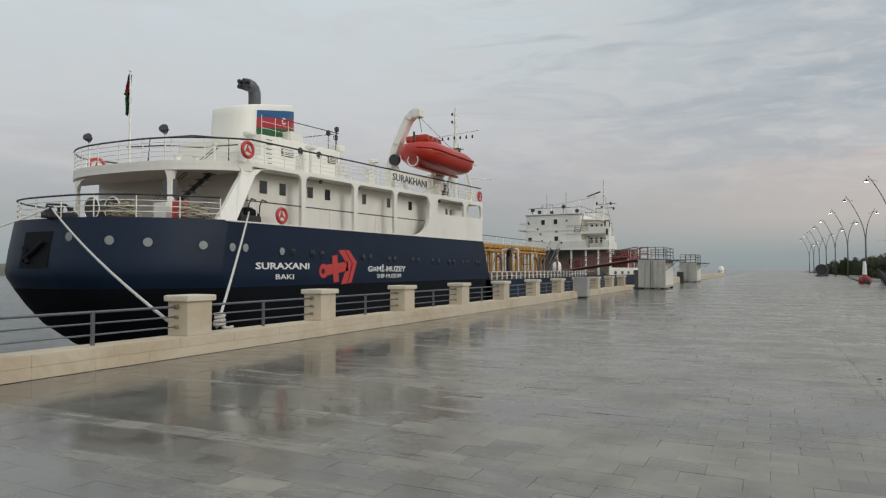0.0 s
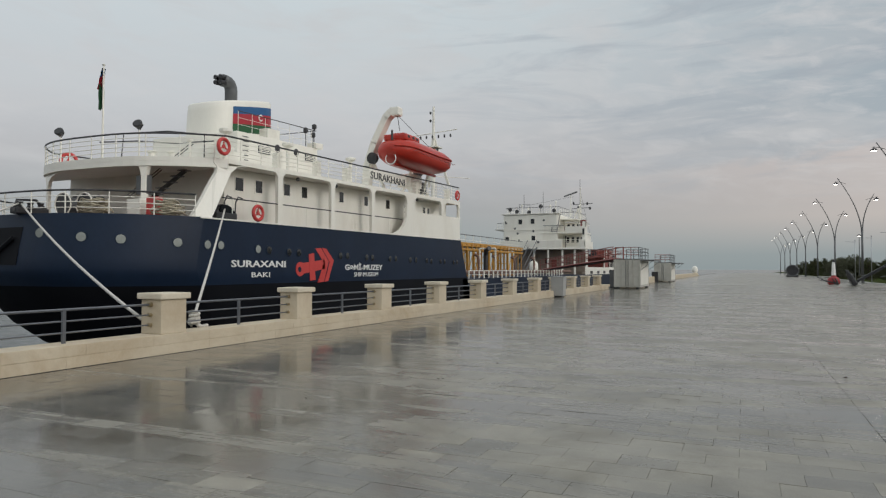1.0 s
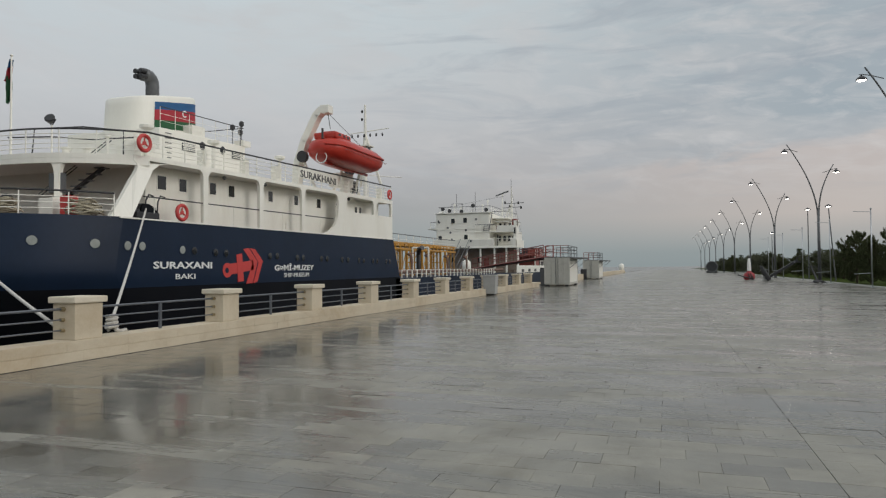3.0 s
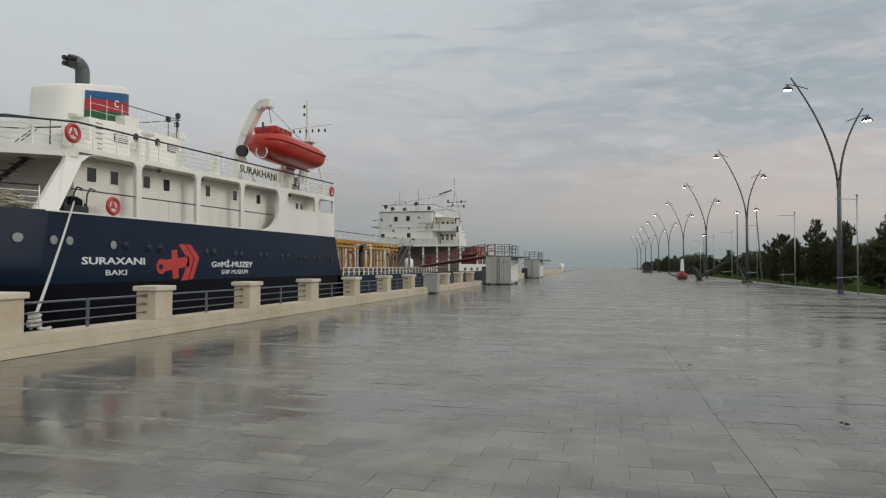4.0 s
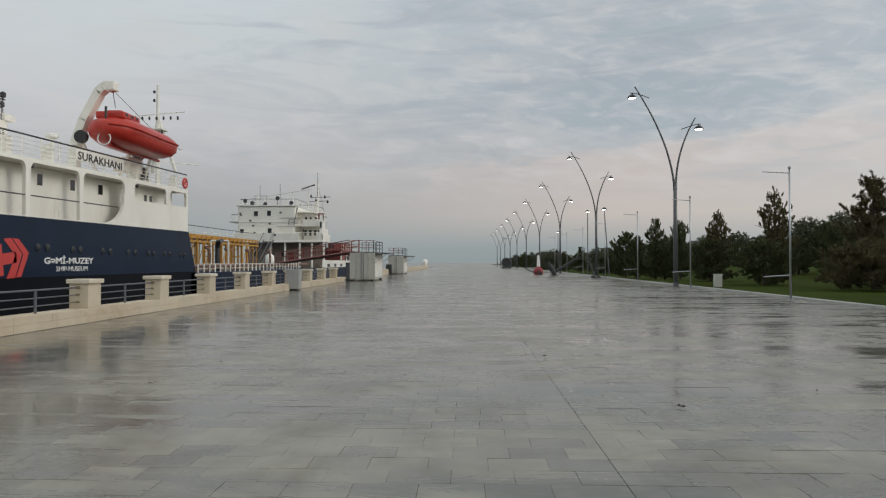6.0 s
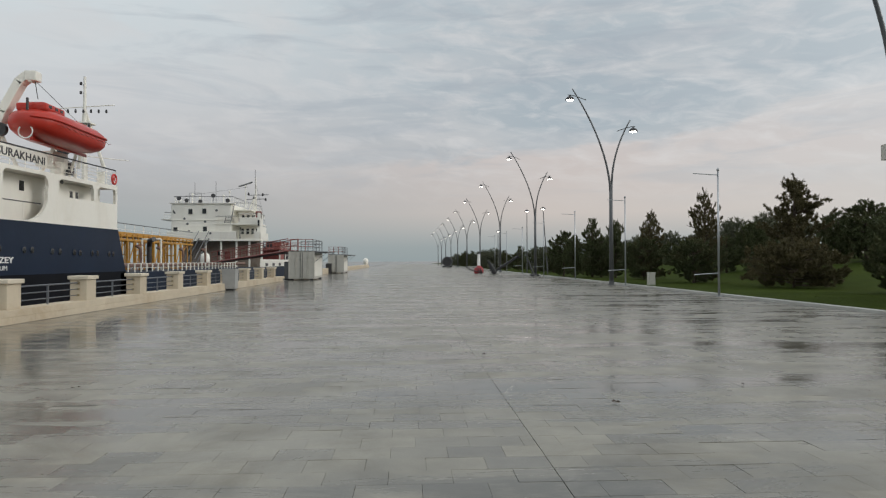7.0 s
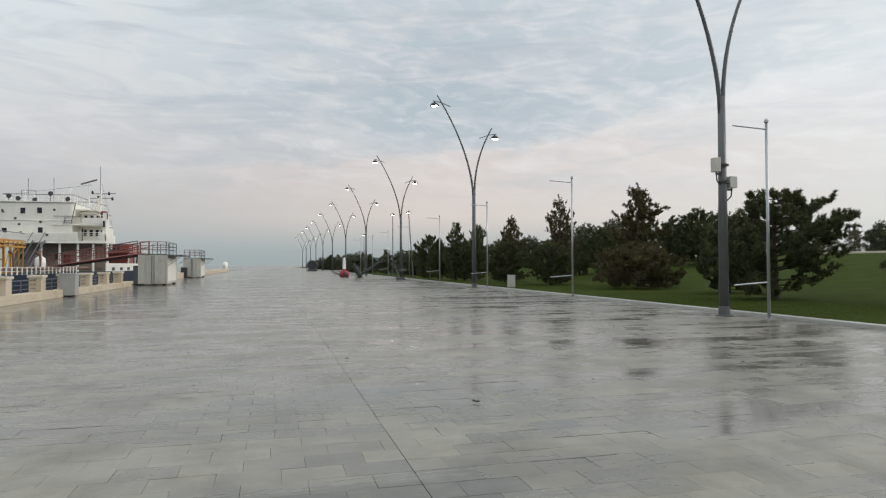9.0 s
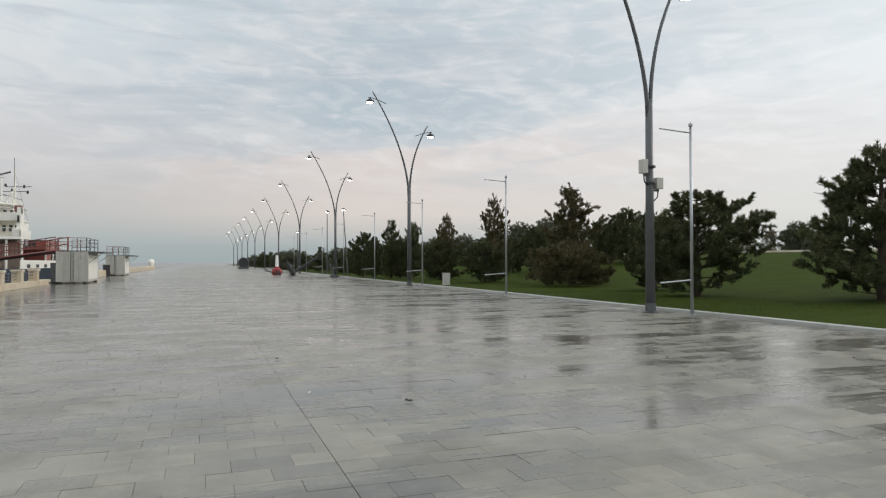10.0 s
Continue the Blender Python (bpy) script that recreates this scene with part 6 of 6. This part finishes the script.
def path_edge():
    bm = bmesh.new()
    prev = None
    for k in range(41):
        y = 5 + 2.2 * k
        ring = [bm.verts.new((x, y, lawn_z(47.0, y) + dz)) for x, dz in ((46.9, -0.15), (46.9, 0.14), (47.6, 0.16), (47.6, -0.15))]
        if prev:
            for i in range(3):
                bm.faces.new((prev[i], prev[i + 1], ring[i + 1], ring[i]))
        prev = ring
    return bm


part("path", path_edge(), M_CAP, pt)


def far_building(x, y, w, d, h, turn, label, floors, bays):
    g = thing("far_building", label, "building", "far buildings", at=(x, y, 0), turn=turn)
    part("wall", B(-w / 2, -d / 2, 0, w / 2, d / 2, h), M_WHITE, g)
    part("roof", B(-w / 2 - 0.3, -d / 2 - 0.3, h, w / 2 + 0.3, d / 2 + 0.3, h + 0.4), M_GREY, g)
    for f in range(floors):
        for k in range(bays):
            xx = -w / 2 + w * (k + 0.5) / bays
            zz = h * (f + 0.35) / floors
            part("window", B(xx - 0.6, -d / 2 - 0.05, zz, xx + 0.6, -d / 2 + 0.02, zz + h / floors * 0.45), M_GLASS, g)


far_building(136, 120, 9, 8, 7, -47, "pale plastered building far behind the park", 2, 4)
far_building(118, 140, 14, 8, 3.6, -40, "long low pale building behind the trees", 1, 6)
far_building(90, 152, 18, 8, 3.8, -30, "low white pavilion behind dark trees", 1, 7)
tower = thing("lattice_tower", "distant lattice mast with a lamp on top", "mast", at=(112, 90, 0))
for s in ((-1, -1), (1, -1), (1, 1), (-1, 1)):
    part("leg", bar((s[0] * 1.3, s[1] * 1.3, 0), (s[0] * 0.3, s[1] * 0.3, 13), r=0.1, n=4), M_GREY, tower)
for k in range(6):
    z, w = 1 + 2.1 * k, 1.25 - 0.17 * k
    part("brace", bar((-w, -w, z), (w - 0.15, -w + 0.1, z + 2), r=0.06, n=4), M_GREY, tower)
part("lamp", lathe(bmesh.new(), [(0.2, 13), (0.4, 13.3), (0.1, 13.8)], 8), M_LIT, tower, "lit lamp")

# the far shore over the water
def far_shore():
    bm = bmesh.new()
    prev = None
    for k in range(41):
        a = radians(56 + 34 * k / 40)
        d = 620.0
        x, y = -math.sin(a) * d, math.cos(a) * d
        h = 6 + 7 * abs(noise.noise(Vector((k * 0.35, 0.5, 1.0)))) + (4 if k % 5 == 1 else 0)
        ring = [bm.verts.new((x * f, y * f, z)) for f, z in ((1.0, WATER_Z - 0.5), (1.02, h * 0.6), (1.06, h), (1.2, WATER_Z - 0.5))]
        if prev:
            for i in range(3):
                bm.faces.new((prev[i], prev[i + 1], ring[i + 1], ring[i]))
        prev = ring
    return bm


tagged(new("backdrop", mesh_of(far_shore(), "backdrop", M_LAND)), "low hazy shore across the harbour", "shore", kind="structure")

# ---------------------------------------------------------------- paving slabs, laid in courses across the quay
paving = thing("pavement", "wet grey granite slabs laid in staggered courses", "pavement", kind="structure")
SW, SD, JOINT_X = 0.47, 0.315, 1.23


def slab_verts(x0, x1, y0, y1, z, tx, ty):
    g, c, cx, cy = 0.0008, 0.0013, (x0 + x1) / 2, (y0 + y1) / 2
    f = lambda x, y, d: (x, y, z + (x - cx) * tx + (y - cy) * ty - d)
    lo = [(x0 + g, y0 + g, -0.03), (x1 - g, y0 + g, -0.03), (x1 - g, y1 - g, -0.03), (x0 + g, y1 - g, -0.03)]
    mid = [f(x, y, c) for x, y, _ in lo]
    hi = [f(x0 + g + c, y0 + g + c, 0), f(x1 - g - c, y0 + g + c, 0), f(x1 - g - c, y1 - g - c, 0), f(x0 + g + c, y1 - g - c, 0)]
    return lo + mid + hi


SLAB_FACES = [(8, 9, 10, 11)] + [(4 + k, 4 + (k + 1) % 4, 8 + (k + 1) % 4, 8 + k) for k in range(4)] + [(k, (k + 1) % 4, 4 + (k + 1) % 4, 4 + k) for k in range(4)]
near_mesh = bpy.data.meshes.new("slab")
near_mesh.from_pydata(slab_verts(0, SW, 0, SD, 0, 0, 0), [], SLAB_FACES)
near_mesh.materials.append(M_SLAB)
rs = np.random.RandomState(21)
verts, faces = [], []
row = 0
y = -1.2
while y < 70:
    shift = (row % 2) * 0.5 * SW + rs.uniform(-0.05, 0.05)
    for lo, hi in ((QX, JOINT_X - 0.0018), (JOINT_X + 0.0018, KERB_X - 0.15)):
        x = lo
        first = True
        while x < hi - 0.02:
            x1 = min(hi, x + (shift if first and shift > 0.1 else SW))
            if hi - x1 < 0.1:
                x1 = hi
            first = False
            z, tx, ty = rs.uniform(-0.0018, 0.0), rs.normal(0, 0.0026), rs.normal(0, 0.0036)
            if -4.4 < x < 5.4 and 4.6 < y < 9.0 and abs(x1 - x - SW) < 1e-6:
                part("slab", near_mesh, None, paving).matrix_basis = Matrix.Translation((x, y, z)) @ Euler((ty, -tx, 0)).to_matrix().to_4x4()
            else:
                n = len(verts)
                verts.extend(slab_verts(x, x1, y, y + SD, z, tx, ty))
                faces.extend(tuple(n + i for i in f) for f in SLAB_FACES)
            x = x1
    y += SD
    row += 1
me = bpy.data.meshes.new("slab_field")
me.from_pydata(verts, [], faces)
me.materials.append(M_SLABS)
tagged(part("slab_field", me, None, paving), kind="stuff")

# fallen leaves and crumbs on the paving
rl = random.Random(5)
leaf_at = [(-4.05, 8.9), (-4.0, 8.95), (2.40, 7.69), (2.43, 7.64)] + [(rl.uniform(-8, 12), rl.uniform(5.5, 30)) for _ in range(26)]
for i, (lx, ly) in enumerate(leaf_at):
    bm = bmesh.new()
    s = rl.uniform(0.02, 0.035)
    a = rl.uniform(0, 6.28)
    pts = [(1, 0), (0.4, 0.45), (-0.6, 0.35), (-1, 0), (-0.5, -0.4), (0.5, -0.38)]
    vs = [bm.verts.new((lx + s * (u * math.cos(a) - v * math.sin(a)), ly + s * (u * math.sin(a) + v * math.cos(a)), 0.012 + 0.01 * abs(u) + (0.02 if k == 1 else 0))) for k, (u, v) in enumerate(pts)]
    bm.faces.new(vs)
    bmesh.ops.solidify(bm, geom=bm.faces, thickness=0.004)
    tagged(new("leaf", mesh_of(bm, "leaf", M_BARK)), "small dark fallen leaf on wet paving", "leaf", "fallen leaves")

# blades of grass along the kerb
rg = np.random.RandomState(3)
n = 42000
gx = KERB_X + 0.2 + rg.rand(n) ** 1.6 * 9.0
gy = 8 + rg.rand(n) * 42
gz = np.full(n, 0.045)
hh = 0.012 + 0.02 * rg.rand(n)
ang = rg.rand(n) * 6.283
V = np.empty((n * 3, 3))
V[0::3] = np.stack([gx - 0.007 * np.cos(ang), gy - 0.007 * np.sin(ang), gz], 1)
V[1::3] = np.stack([gx + 0.007 * np.cos(ang), gy + 0.007 * np.sin(ang), gz], 1)
V[2::3] = np.stack([gx + rg.randn(n) * 0.03, gy + rg.randn(n) * 0.03, gz + hh], 1)
me = bpy.data.meshes.new("grass")
me.from_pydata(V.tolist(), [], np.arange(n * 3).reshape(-1, 3).tolist())
me.materials.append(M_BLADE)
tagged(new("grass", me), "short wet grass blades along the kerb", "grass", kind="stuff")
